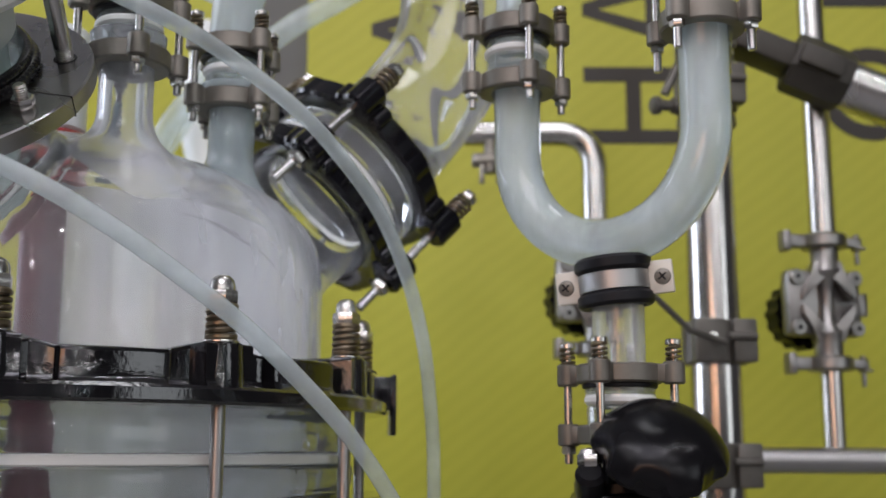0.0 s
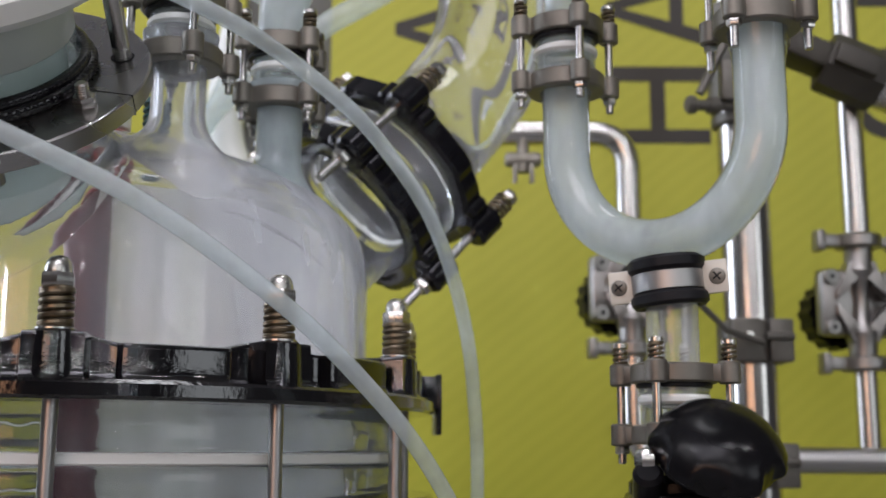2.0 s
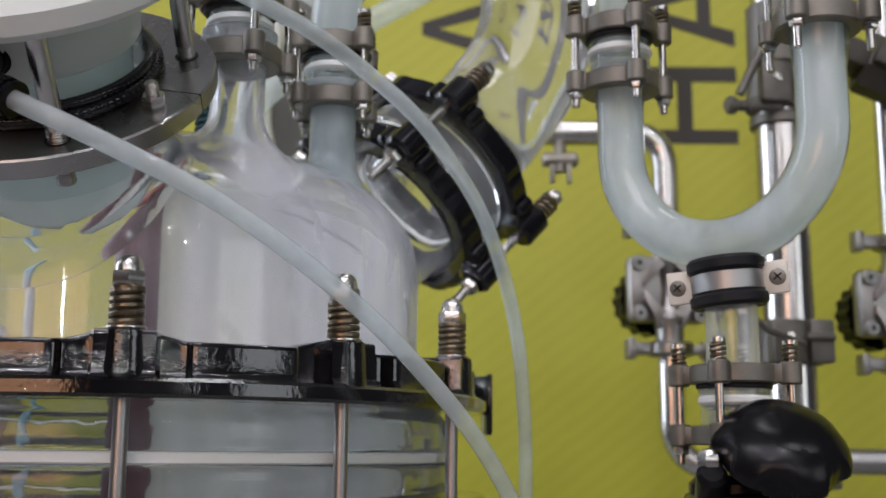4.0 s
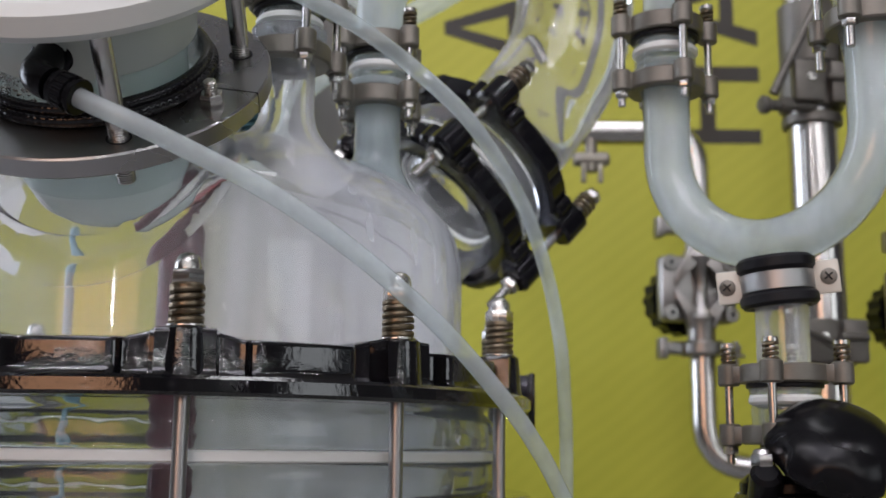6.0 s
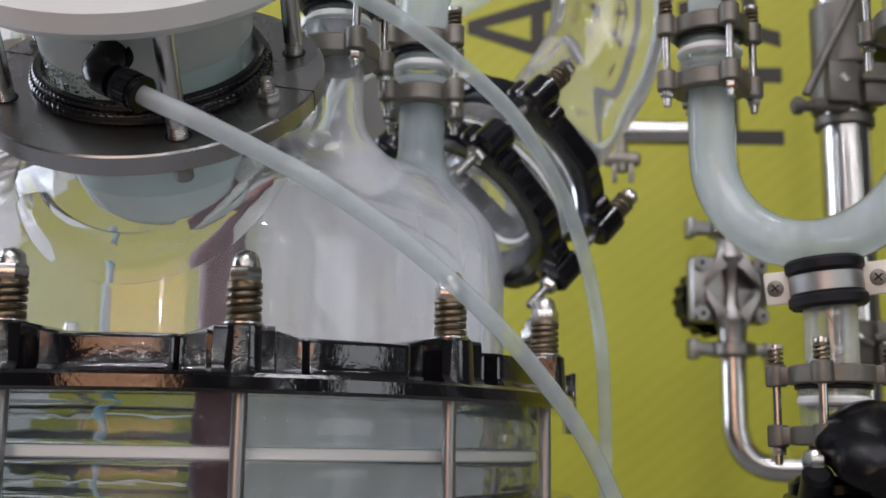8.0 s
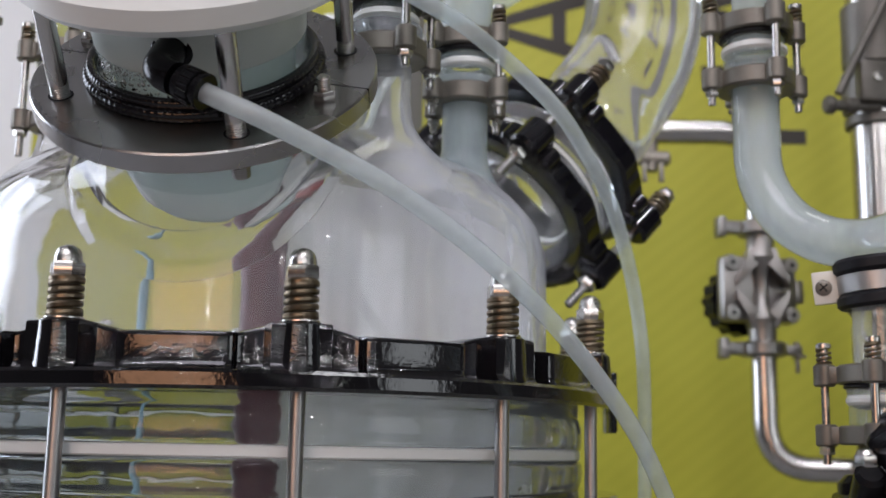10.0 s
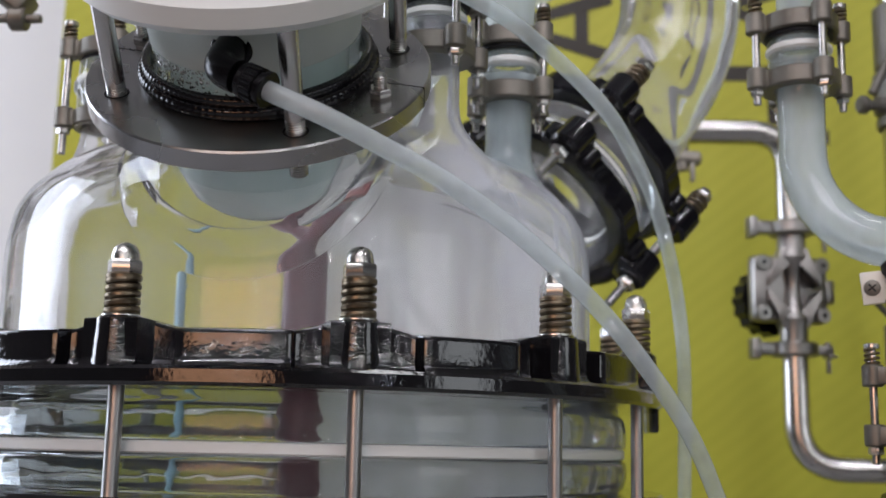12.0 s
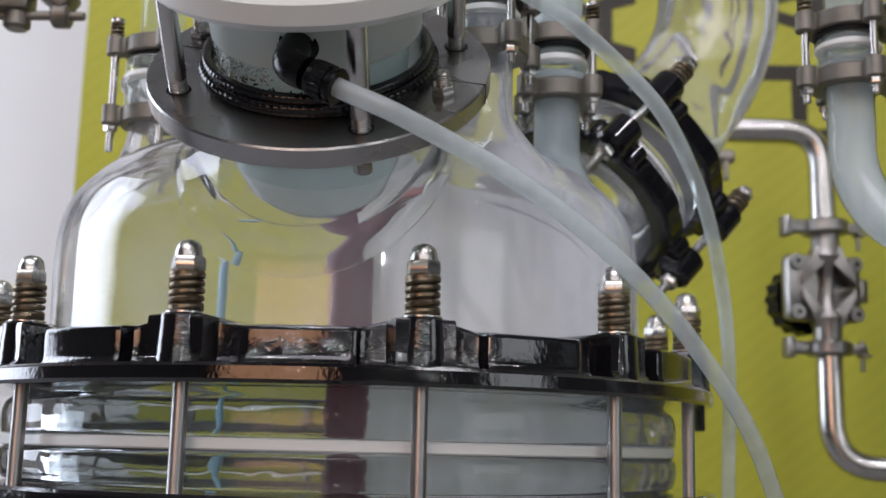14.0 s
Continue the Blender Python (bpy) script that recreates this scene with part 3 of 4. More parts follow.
for off in (-0.0135, 0.0135):
    bm = bmesh.new()
    box(bm, lm, -0.004, 0.010, off - 0.0025, off + 0.0025, 1.034, 1.062, 0.002)
    part("cheek", bm, ENAMEL, latch)
bm = bmesh.new()
cyl(bm, lm @ Matrix.Translation((0.002, 0, 1.048)) @ Matrix.Rotation(radians(90), 4, "X"), 0.0092, -0.0105, 0.0105, 24, 0.002)
part("roller", bm, PTFE, latch, "white plastic roller")
bm = bmesh.new()
cyl(bm, pose(-0.281, 0.90, 0), 0.0065, 1.240, 1.290, 16)
coil(bm, pose(-0.281, 0.90, 0), 0.0085, 0.0016, 1.246, 1.286, 7, 6)
solo("lid_stud", bm, TEAL, "dark teal threaded stud on the glass lid", "stud")

# stirrer shaft and the milky sheet beside it
shaft = thing("stirrer", "dark red coated stirrer shaft inside the vessel", "stirrer")
bm = bmesh.new()
cyl(bm, RE, 0.0185, 0.45, 1.235, 32, 0.003)
part("shaft", bm, SHAFT, shaft)
bm = bmesh.new()
ring(bm, RE, 0.019, 0.034, 1.240, 1.266, 40, 0.003)
part("seal_ring", bm, RED, shaft, "dark red seal ring")
bm = bmesh.new()
cyl(bm, RE, 0.030, 1.267, 1.36, 32, 0.003)
part("shaft_seal", bm, PTFE, shaft)
baffle = bmesh.new()
edge = [(r - 0.004, z - 0.003) for r, z in dome_profile(0.0065)[5:-1]]
left = 0.012
cols = 14
prev = None
for z, rmax in [(0.60, 0.2265), (0.80, 0.2265), (0.95, 0.2265), (1.04, 0.2265)] + [(z, r) for r, z in edge]:
    row = []
    for i in range(cols + 1):
        x = left + (rmax - left) * i / cols
        row.append((AX + x, AY + 0.004 + 0.012 * math.sin(x * 22), z))
    rowv = [baffle.verts.new(p) for p in row]
    if prev:
        for i in range(cols):
            baffle.faces.new((prev[i], prev[i + 1], rowv[i + 1], rowv[i]))
    prev = rowv
solo("baffle_sheet", baffle, FILM, "milky white translucent baffle sheet beside the stirrer shaft", "baffle")
bm = bmesh.new()
cyl(bm, pose(-0.476, 1.05, 0), 0.0045, 0.5, 1.20, 16)
solo("dip_rod", bm, BLUE, "thin blue dip rod inside the glass vessel", "rod")


# ---- necks with four bolt pipe clamps ----
def lobed(bm, m, r0, r1, rb, z0, z1, lobe=0.0078, n=4):
    ring(bm, m, r0, r1, z0, z1, 40, 0.0014)
    for k in range(n):
        q = m @ Matrix.Rotation(2 * math.pi * k / n, 4, "Z") @ Matrix.Translation((rb, 0, 0))
        cyl(bm, q, lobe, z0 - 0.0012, z1 + 0.0012, 18, 0.0012)
        mid = m @ Matrix.Rotation(2 * math.pi * k / n, 4, "Z")
        box(bm, mid, r1 - 0.003, rb, -lobe * 0.8, lobe * 0.8, z0 + 0.0006, z1 - 0.0006, 0.0008)


def pipe_clamp(m, label, low=0.0, high=0.046, r0=0.0185, r1=0.031, rb=0.037, tall=0.0145, springs=True, tail=0.014, bead=True, lobe=0.0078, group="pipe clamps"):
    """Two lobed collars drawn together by four sprung bolts; the pipe's flanges and a white ring sit between."""
    ob = thing("pipe_clamp", label, "clamp", group)
    bm = bmesh.new()
    lobed(bm, m, r0, r1, rb, low, low + tall, lobe)
    part("lower_collar", bm, CAST, ob)
    bm = bmesh.new()
    lobed(bm, m, r0, r1, rb, high, high + tall, lobe)
    part("upper_collar", bm, CAST, ob)
    if bead:
        bm = bmesh.new()
        ring(bm, m, r0 - 0.002, r1 - 0.004, high - 0.0035, high, 36, 0.0008)
        part("rubber_ring", bm, RUBBER, ob, "black rubber ring")
        bm = bmesh.new()
        mid = (low + tall + high) / 2
        ring(bm, m, r0 - 0.004, r0 + 0.0064, mid - 0.0005, mid + 0.0064, 40, 0.002)
        part("gasket", bm, PTFE, ob, "white gasket ring")
        bm = bmesh.new()
        rev(bm, [(r0 - 0.004, low + tall), (r0 + 0.0046, low + tall), (r0 + 0.0050, mid - 0.004), (r0 + 0.0044, mid), (r0 - 0.004, mid)], m, 40)
        part("lower_flange", bm, FOGGED, ob, "wet glass pipe flange")
        bm = bmesh.new()
        rev(bm, [(r0 - 0.004, mid + 0.0064), (r0 + 0.0044, mid + 0.0064), (r0 + 0.0050, high - 0.006), (r0 + 0.0042, high - 0.0036), (r0 - 0.004, high - 0.0036)], m, 40)
        part("upper_flange", bm, FOGGED, ob, "wet glass pipe flange")
    for k in range(4):
        q = m @ Matrix.Rotation(math.pi / 2 * k, 4, "Z") @ Matrix.Translation((rb, 0, 0))
        bm = bmesh.new()
        cyl(bm, q, 0.0031, low - tail, high + tall + 0.013, 14)
        b = part("bolt", bm, STEEL, ob)
        bm = bmesh.new()
        hexa(bm, q, 0.0095, low - 0.0068, low - 0.001)
        part("nut", bm, NUT, b)
        if springs:
            bm = bmesh.new()
            coil(bm, q, 0.0048, 0.0012, high + tall + 0.001, high + tall + 0.0125, 3.3, 6)
            part("spring", bm, SPRING, b)
            bm = bmesh.new()
            cyl(bm, q, 0.0058, high + tall + 0.0125, high + tall + 0.0168, 14)
            part("bolt_head", bm, NUT, b)
    return ob


def neck(name, x, y, z1, r, flare, label, mat=GLASS, rise=0.045):
    """A glass neck whose foot spreads over the dome and follows its slope."""
    z0 = dome_height(x, y)
    prof = []
    for k in range(11):
        t = k / 10
        prof.append((r + (flare - r) * (1 - t) ** 2.6, (1 - t) ** 1.6, rise * t ** 1.7 + 0.0006))
    prof += [(r, 0, z1 - z0 - 0.022), (r * 1.05, 0, z1 - z0 - 0.016), (r * 1.38, 0, z1 - z0 - 0.006), (r * 1.40, 0, z1 - z0), (r * 0.8, 0, z1 - z0)]
    prof += [(q - r * 0.2, w, h - 0.001) for q, w, h in prof[10:0:-2]] + [(flare - r * 0.15, 1, -0.0002)]
    bm = bmesh.new()
    rows = []
    for k in range(56):
        a = 2 * math.pi * k / 56
        row = []
        for q, w, h in prof:
            px, py = x + q * math.cos(a), y + q * math.sin(a)
            row.append(bm.verts.new((px, py, z0 + (dome_height(px, py) - z0) * w + h)))
        rows.append(row)
    n = len(prof)
    for k in range(56):
        a, b = rows[k], rows[(k + 1) % 56]
        for i in range(n):
            bm.faces.new((a[i], b[i], b[(i + 1) % n], a[(i + 1) % n]))
    part(name, bm, mat, reactor, label)


N1, N2, N3 = (-0.2320, 0.7825), (-0.1728, 0.878), (-0.506, 0.903)
neck("neck", *N1, 1.300, 0.0198, 0.050, "short fogged glass neck with a spreading foot", NECK_GLASS, 0.032)
neck("neck", *N2, 1.292, 0.0186, 0.0300, "short milky glass neck", MILKY, 0.022)
neck("neck", *N3, 1.290, 0.0225, 0.044, "short clear glass neck")
pipe_clamp(pose(*N1, 1.2745, 0, 0, 27), "grey cast steel pipe clamp closing a glass lid neck", high=0.043)
pipe_clamp(pose(*N2, 1.2705, 0, 0, 45), "grey cast steel pipe clamp on a milky glass neck", high=0.046)
pipe_clamp(pose(*N3, 1.252, 0, 0, 20), "grey cast steel pipe clamp on a glass neck", high=0.060, r0=0.0235, tail=0.024)
bm = bmesh.new()
cyl(bm, pose(*N1, 0), 0.024, 1.319, 1.345, 32, 0.003)
solo("neck_cap", bm, RUBBER, "black stopper cap on a glass neck", "cap")
bm = bmesh.new()
cyl(bm, pose(*N3, 0), 0.0185, 1.312, 1.47, 32, 0.003)
solo("glass_pipe", bm, FOGGED, "fogged glass pipe above the clamped neck", "pipe")
bm = bmesh.new()
sweep(bm, spline([(N2[0], N2[1], 1.312), (N2[0], N2[1], 1.345), (N2[0] + 0.004, N2[1] + 0.002, 1.375), (N2[0] + 0.025, N2[1] + 0.012, 1.42), (N2[0] + 0.07, N2[1] + 0.03, 1.46)]), 0.0205, 28)
solo("glass_pipe", bm, MILKY, "milky glass pipe bending away above the clamp", "pipe")

# ---- tilted front neck with its steel flange disc ----
front = thing("front_valve", "white plug valve on a round steel flange of the tilted neck", "valve")
bm = bmesh.new()
ring(bm, DF, 0.068, 0.111, -0.0135, 0.0, 96, 0.0011)
disc = part("flange_disc", bm, DISC, front, "brushed steel flange disc in two halves")
for a in (-14, 166):
    bm = bmesh.new()
    box(bm, DF @ Matrix.Rotation(radians(a), 4, "Z"), 0.083, 0.1112, -0.0004, 0.0004, -0.0138, 0.00025, 0)
    part("joint", bm, RUBBER, disc)
def braid(name, radius, z, thick, strands, parent, label=""):
    """A ring of twisted cord with slanted strands."""
    bm = bmesh.new()
    rows = []
    for k in range(480):
        a = 2 * math.pi * k / 480
        row = []
        for i in range(14):
            b = 2 * math.pi * i / 14
            w = abs(math.sin(strands * a / 2 + (0.9 if math.sin(b) > 0 else -0.9) * b))
            q = thick * (0.86 + 0.16 * w ** 0.6)
            row.append(bm.verts.new(DF @ Vector(((radius + q * math.cos(b)) * math.cos(a), (radius + q * math.cos(b)) * math.sin(a), z + q * math.sin(b)))))
        rows.append(row)
    for k in range(480):
        a, b = rows[k], rows[(k + 1) % 480]
        for i in range(14):
            bm.faces.new((a[i], b[i], b[(i + 1) % 14], a[(i + 1) % 14]))
    return part(name, bm, COATING, parent, label)


gasket = braid("gasket", 0.0726, 0.0042, 0.0050, 96, front, "black braided gasket ring")
braid("upper_cord", 0.0708, 0.0108, 0.0038, 110, gasket)
bm = bmesh.new()
rev(bm, [(0.066, -0.055), (0.066, -0.02), (0.0650, -0.002), (0.0650, 0.012), (0.0662, 0.020), (0.0672, 0.026), (0.0660, 0.0265), (0.058, 0.0262)], DF, 72)
part("neck_rim", bm, FOGGED, front, "wet glass rim with drops")
bm = bmesh.new()
rev(bm, [(0, -0.105), (0.020, -0.1035), (0.038, -0.096), (0.050, -0.084), (0.056, -0.066), (0.0575, -0.04), (0.0575, 0.027)], DP, 64)
plug = part("plug", bm, PLUG, front, "pale green translucent valve plug")
bm = bmesh.new()
rev(bm, [(0.0578, 0.026), (0.0655, 0.026), (0.0668, 0.028), (0.0695, 0.067), (0, 0.067)], DF, 64)
part("collar", bm, COLLAR, front, "greenish white plastic collar")
bm = bmesh.new()
ring(bm, DF, 0.010, 0.1085, 0.068, 0.092, 96, 0.006)
part("top_plate", bm, PTFE, front, "thick white plastic top plate")
for a in (206, 292, 18, 112):
    q = DF @ Matrix.Rotation(radians(a), 4, "Z") @ Matrix.Translation((0.0925, 0, 0))
    bm = bmesh.new()
    cyl(bm, q, 0.0062, 0.008, 0.069, 24)
    for k in range(6):
        ring(bm, q, 0.0040, 0.0060, -0.0008 + 0.0016 * k, 0.0004 + 0.0016 * k, 20, 0.0004)
    cyl(bm, q, 0.0052, -0.029, 0.009, 20)
    for k in range(9):
        ring(bm, q, 0.0040, 0.0058, -0.029 + 0.0016 * k, -0.0278 + 0.0016 * k, 20, 0.0004)
    rod = part("rod", bm, STEEL, front, "steel rod with threaded end")
    bm = bmesh.new()
    ring(bm, q, 0.0064, 0.0078, 0.0001, 0.0006, 24, 0.0001)
    part("hole_edge", bm, RUBBER, rod)
    bm = bmesh.new()
    cyl(bm, q, 0.0095, 0.092, 0.098, 24, 0.002)
    part("rod_head", bm, STEEL, rod)
for a in (-26, 158):
    q = DF @ Matrix.Rotation(radians(a), 4, "Z") @ Matrix.Translation((0.0905, 0, 0))
    bm = bmesh.new()
    hexa(bm, q, 0.013, 0.0, 0.0068)
    cyl(bm, q, 0.0038, 0.0, 0.0155, 16)
    for k in range(5):
        ring(bm, q, 0.0030, 0.0043, 0.0075 + 0.0015 * k, 0.0086 + 0.0015 * k, 16, 0.0003)
    part("nut", bm, STEEL, front, "steel nut on a threaded stud")
bm = bmesh.new()
rng = random.Random(4)
for k in range(170):
    a = radians(rng.gauss(232, 16))
    r = rng.uniform(0.0004, 0.0014) * (1.3 if k % 9 == 0 else 0.8)
    q = DF @ Matrix.Rotation(a, 4, "Z") @ Matrix.Translation((0.0655, 0, rng.uniform(0.011, 0.026))) @ Matrix.Rotation(radians(90), 4, "Y")
    rev(bm, [(r, 0), (r * 0.8, r * 0.45), (0, r * 0.7)], q, 8)
tagged(part("droplet", bm, NUT, front, "small wet drops"), kind="stuff")
# drop of liquid under the plug
bm = bmesh.new()
rev(bm, [(0, -0.006), (0.002, -0.0052), (0.0029, -0.003), (0.0022, 0.0), (0.001, 0.003), (0, 0.005)], pose(-0.356, 0.744, 1.148), 16)
part("drop", bm, DROPS, plug)
# black push-in elbow and its hose
elbow = thing("hose_elbow", "black plastic push-in elbow on the white valve collar", "fitting")
E0 = Vector((-0.343, 0.616, 1.224))
E1 = Vector((-0.346, 0.597, 1.204))
E3 = Vector((-0.3165, 0.5875, 1.1885))
out_dir = (E3 - E1).normalized()
in_dir = Vector((0.02, 0.72, 0.69)).normalized()
q = frame_at(E0 - in_dir * 0.004, in_dir)
bm = bmesh.new()
cyl(bm, q, 0.0134, 0.0, 0.016, 36, 0.002)
part("base_collar", bm, PLASTIC, elbow)
bm = bmesh.new()
sweep(bm, spline([E0, E0.lerp(E1, 0.6), E1 + (E0 - E1) * 0.12 + out_dir * 0.001, E1 + out_dir * 0.006, E1 + out_dir * 0.014], 8), 0.0098, 28)
part("body", bm, PLASTIC, elbow)
q = frame_at(E3, out_dir)
bm = bmesh.new()
rev(bm, [(0, -0.0165), (0.0098, -0.0165), (0.0106, -0.0155), (0.0106, -0.0125), (0.0101, -0.0120), (0.0104, -0.0050), (0.0098, -0.0044), (0, -0.0044)], q, 36)
prism(bm, q, [((0.0104 + 0.0005 * (1 if k % 4 < 2 else -1)) * math.cos(2 * math.pi * k / 56), (0.0104 + 0.0005 * (1 if k % 4 < 2 else -1)) * math.sin(2 * math.pi * k / 56)) for k in range(56)], -0.0118, -0.0045)
part("socket", bm, PLASTIC, elbow)
bm = bmesh.new()
cyl(bm, q, 0.0094, -0.0045, -0.0012, 28, 0.0005)
ring(bm, q, 0.0056, 0.0108, -0.0012, 0.0014, 32, 0.0008)
part("release_ring", bm, PLASTIC, elbow)
bm = bmesh.new()
hose_path = [tuple(E3 - out_dir * 0.003), tuple(E3 + out_dir * 0.012), (-0.2828, 0.5815, 1.1722), (-0.2521, 0.592, 1.1588), (-0.2204, 0.604, 1.1443), (-0.1877, 0.618, 1.1254), (-0.1535, 0.638, 1.1016), (-0.1145, 0.672, 1.0700), (-0.0750, 0.712, 1.0284), (-0.0525, 0.742, 0.9992), (-0.0335, 0.772, 0.9670), (-0.010, 0.800, 0.92), (0.0, 0.81, 0.86)]
sweep(bm, spline(hose_path), 0.0057, 24)
solo("hose", bm, HOSE, "pale translucent hose from the black elbow", "hose", "hoses")
bm = bmesh.new()
hose_path = [(-0.33, 0.70, 1.336), (-0.26, 0.706, 1.320), (-0.1950, 0.720, 1.2933), (-0.1572, 0.750, 1.2780), (-0.1114, 0.791, 1.2505), (-0.0841, 0.830, 1.2283), (-0.0534, 0.888, 1.193), (-0.0314, 0.935, 1.1453), (-0.0178, 0.969, 1.0917),
             (-0.0123, 0.991, 1.0445), (-0.0091, 1.012, 0.9959), (-0.010, 1.02, 0.93), (-0.02, 1.02, 0.85)]
sweep(bm, spline(hose_path), 0.0060, 24)
solo("hose", bm, HOSE, "pale translucent hose arching over the glass lid", "hose", "hoses")

# ---- slanted side neck with the black bolted coupling ----
bm = bmesh.new()
rev(bm, [(0.098, 0.225), (0.079, 0.24), (0.068, 0.26), (0.0655, 0.285), (0.067, 0.31), (0.074, 0.328), (0.081, 0.340), (0.083, 0.352), (0.066, 0.352), (0.0605, 0.31), (0.0605, 0.27), (0.066, 0.25), (0.092, 0.226), (0.098, 0.225)], SF, 64)
part("side_neck", bm, GLASS, reactor, "wide slanted glass neck with flared rim")
coupling = thing("bolted_coupling", "glossy black enamelled coupling with sprung bolts on the slanted neck", "coupling")
spin0, SIDES, RB = 9, 4, 0.1035
for z0, z1, nm in ((0.318, 0.342, "lower_ring"), (0.386, 0.410, "upper_ring")):
    bm = bmesh.new()
    rows = []
    for k in range(192):
        a = 2 * math.pi * k / 192
        u = (math.degrees(a) - spin0) % 90
        rib = 0.0028 * max(0.0, math.cos(math.radians((u - 45) * 12))) ** 0.5 if abs(u - 45) < 22.5 else 0.0
        w = 0.0940 + rib
        prof = [(0.070, z0 + 0.003), (0.074, z0), (w - 0.003, z0), (w, z0 + 0.003), (w, z1 - 0.003), (w - 0.003, z1), (0.074, z1), (0.070, z1 - 0.003)]
        rows.append([bm.verts.new(SF @ Vector((r * math.cos(a), r * math.sin(a), z))) for r, z in prof])
    for k in range(192):
        a, b = rows[k], rows[(k + 1) % 192]
        for i in range(8):
            bm.faces.new((a[i], b[i], b[(i + 1) % 8], a[(i + 1) % 8]))
    body = part(nm, bm, COATING, coupling)
    for k in range(SIDES):
        q = SF @ Matrix.Rotation(radians(spin0 + 360 / SIDES * k), 4, "Z")
        bm = bmesh.new()
        cyl(bm, q @ Matrix.Translation((RB, 0, 0)), 0.0150, z0 - 0.004, z1 + 0.004, 24, 0.003)
        for off in (-0.0195, 0.0195):
            cyl(bm, q @ Matrix.Translation((0.0915, off, 0)), 0.0085, z0 + 0.001, z1 - 0.001, 20, 0.003)
        box(bm, q, 0.084, RB - 0.002, -0.0165, 0.0165, z0 - 0.002, z1 + 0.002, 0.004)
        part("bolt_lug", bm, COATING, body)
for k in range(SIDES):
    q = SF @ Matrix.Rotation(radians(spin0 + 360 / SIDES * k), 4, "Z") @ Matrix.Translation((RB, 0, 0))
    bm = bmesh.new()
    cyl(bm, q, 0.0044, 0.278, 0.434, 16)
    b = part("bolt", bm, STEEL, coupling)
    bm = bmesh.new()
    hexa(bm, q, 0.0155, 0.304, 0.313)
    part("nut", bm, NUT, b)
    bm = bmesh.new()
    coil(bm, q, 0.0086, 0.0019, 0.4155, 0.436, 3.6, 7)
    part("spring", bm, SPRING, b)
    bm = bmesh.new()
    hexa(bm, q, 0.0150, 0.4375, 0.446)
    part("bolt_head", bm, NUT, b)
bm = bmesh.new()
ring(bm, SF, 0.0645, 0.080, 0.3525, 0.3590, 64, 0.001)
part("gasket", bm, PTFE, coupling, "white gasket ring")

# wide glass bend rising from the coupling
bm = bmesh.new()
pts = [SB + NA * s for s in (0.362, 0.39, 0.42, 0.45)]
pts += [Vector((-0.0330, 1.104, 1.3420)), Vector((-0.006, 1.116, 1.384)), Vector((0.010, 1.12, 1.43)), Vector((0.014, 1.12, 1.48)), Vector((0.014, 1.12, 1.58)), Vector((0.014, 1.12, 1.75))]
path = spline(pts, 8)
rad = []
for i in range(len(path)):
    f = min(1.0, i / 22)
    rad.append(0.078 + (0.0615 - 0.078) * f * f * (3 - 2 * f))
sweep(bm, path, rad, 64, False)
sweep(bm, path, [r - 0.006 for r in rad], 64, False)
bend = thing("glass_bend", "wide clear glass vapour bend rising from the coupling", "pipe")
part("bend_wall", bm, BEND_GLASS, bend)
bm = bmesh.new()
ring(bm, SF, 0.0755, 0.0815, 0.360, 0.383, 64, 0.002)
part("flange_rim", bm, BEND_GLASS, bend, "flared glass rim")

# ---- milky U-shaped trap ----
UL, UR = Vector((0.0589, 0.8629, 0)), Vector((0.1868, 0.7636, 0))
UC, UX = (UL + UR) / 2, (UR - UL).normalized()
UH = (UR - UL).length / 2
ZB = 1.232
bm = bmesh.new()
path = [UL + Z * 1.305, UL + Z * 1.29, UL + Z * 1.27, UL + Z * 1.25]
for k in range(33):
    a = math.pi * k / 32
    path.append(UC - UX * UH * math.cos(a) + Z * (ZB - UH * math.sin(a)))
path += [UR + Z * 1.25, UR + Z * 1.27, UR + Z * 1.29, UR + Z * 1.305]
n = len(path)
sweep(bm, path, [0.0235, 0.0205] + [0.0185] * (n - 4) + [0.0205, 0.0235], 36, False)
utube = thing("u_tube", "milky pale blue U-shaped glass trap", "pipe")
part("glass_wall", bm, BEND_GLASS, utube, "clear glass wall")
bm = bmesh.new()
sweep(bm, path, [0.0119] * n, 28, True)
part("filling", bm, MILKY, utube, "milky pale blue filling")
bm = bmesh.new()
sweep(bm, [UL + Z * 1.312, UL + Z * 1.325, UL + Z * 1.34, UL + Z * 1.36, UL + Z * 1.40, UL + Z * 1.46], [0.0225, 0.0185, 0.0166, 0.0166, 0.0166, 0.0166], 28, False)
solo("glass_pipe", bm, MILKY, "milky glass pipe above the clamped joint", "pipe")
bm = bmesh.new()
sweep(bm, [UR + Z * 1.312, UR + Z * 1.325, UR + Z * 1.35, UR + Z * 1.40, UR + Z * 1.46], [0.0225, 0.0185, 0.0166, 0.0166, 0.0166], 28, False)
solo("glass_pipe", bm, MILKY, "milky glass pipe above the clamped joint", "pipe")
pipe_clamp(pose(UL.x, UL.y, 1.2815, 0, 0, -78), "grey cast steel pipe clamp on the U-shaped trap", high=0.046, r0=0.0195)
pipe_clamp(pose(UR.x, UR.y, 1.2965, 0, 0, -40), "grey cast steel pipe clamp on the U-shaped trap", high=0.046, r0=0.0195, tail=0.022)

# drain tube below the trap
DX, DY = 0.1275, 0.8045
DR = pose(DX, DY, 0)
bm = bmesh.new()
rev(bm, [(0.015, 1.134), (0.0180, 1.134), (0.0188, 1.10), (0.0188, 1.06), (0.0195, 1.052), (0.025, 1.046), (0.025, 1.041), (0.015, 1.041), (0.015, 1.134)], DR, 40)
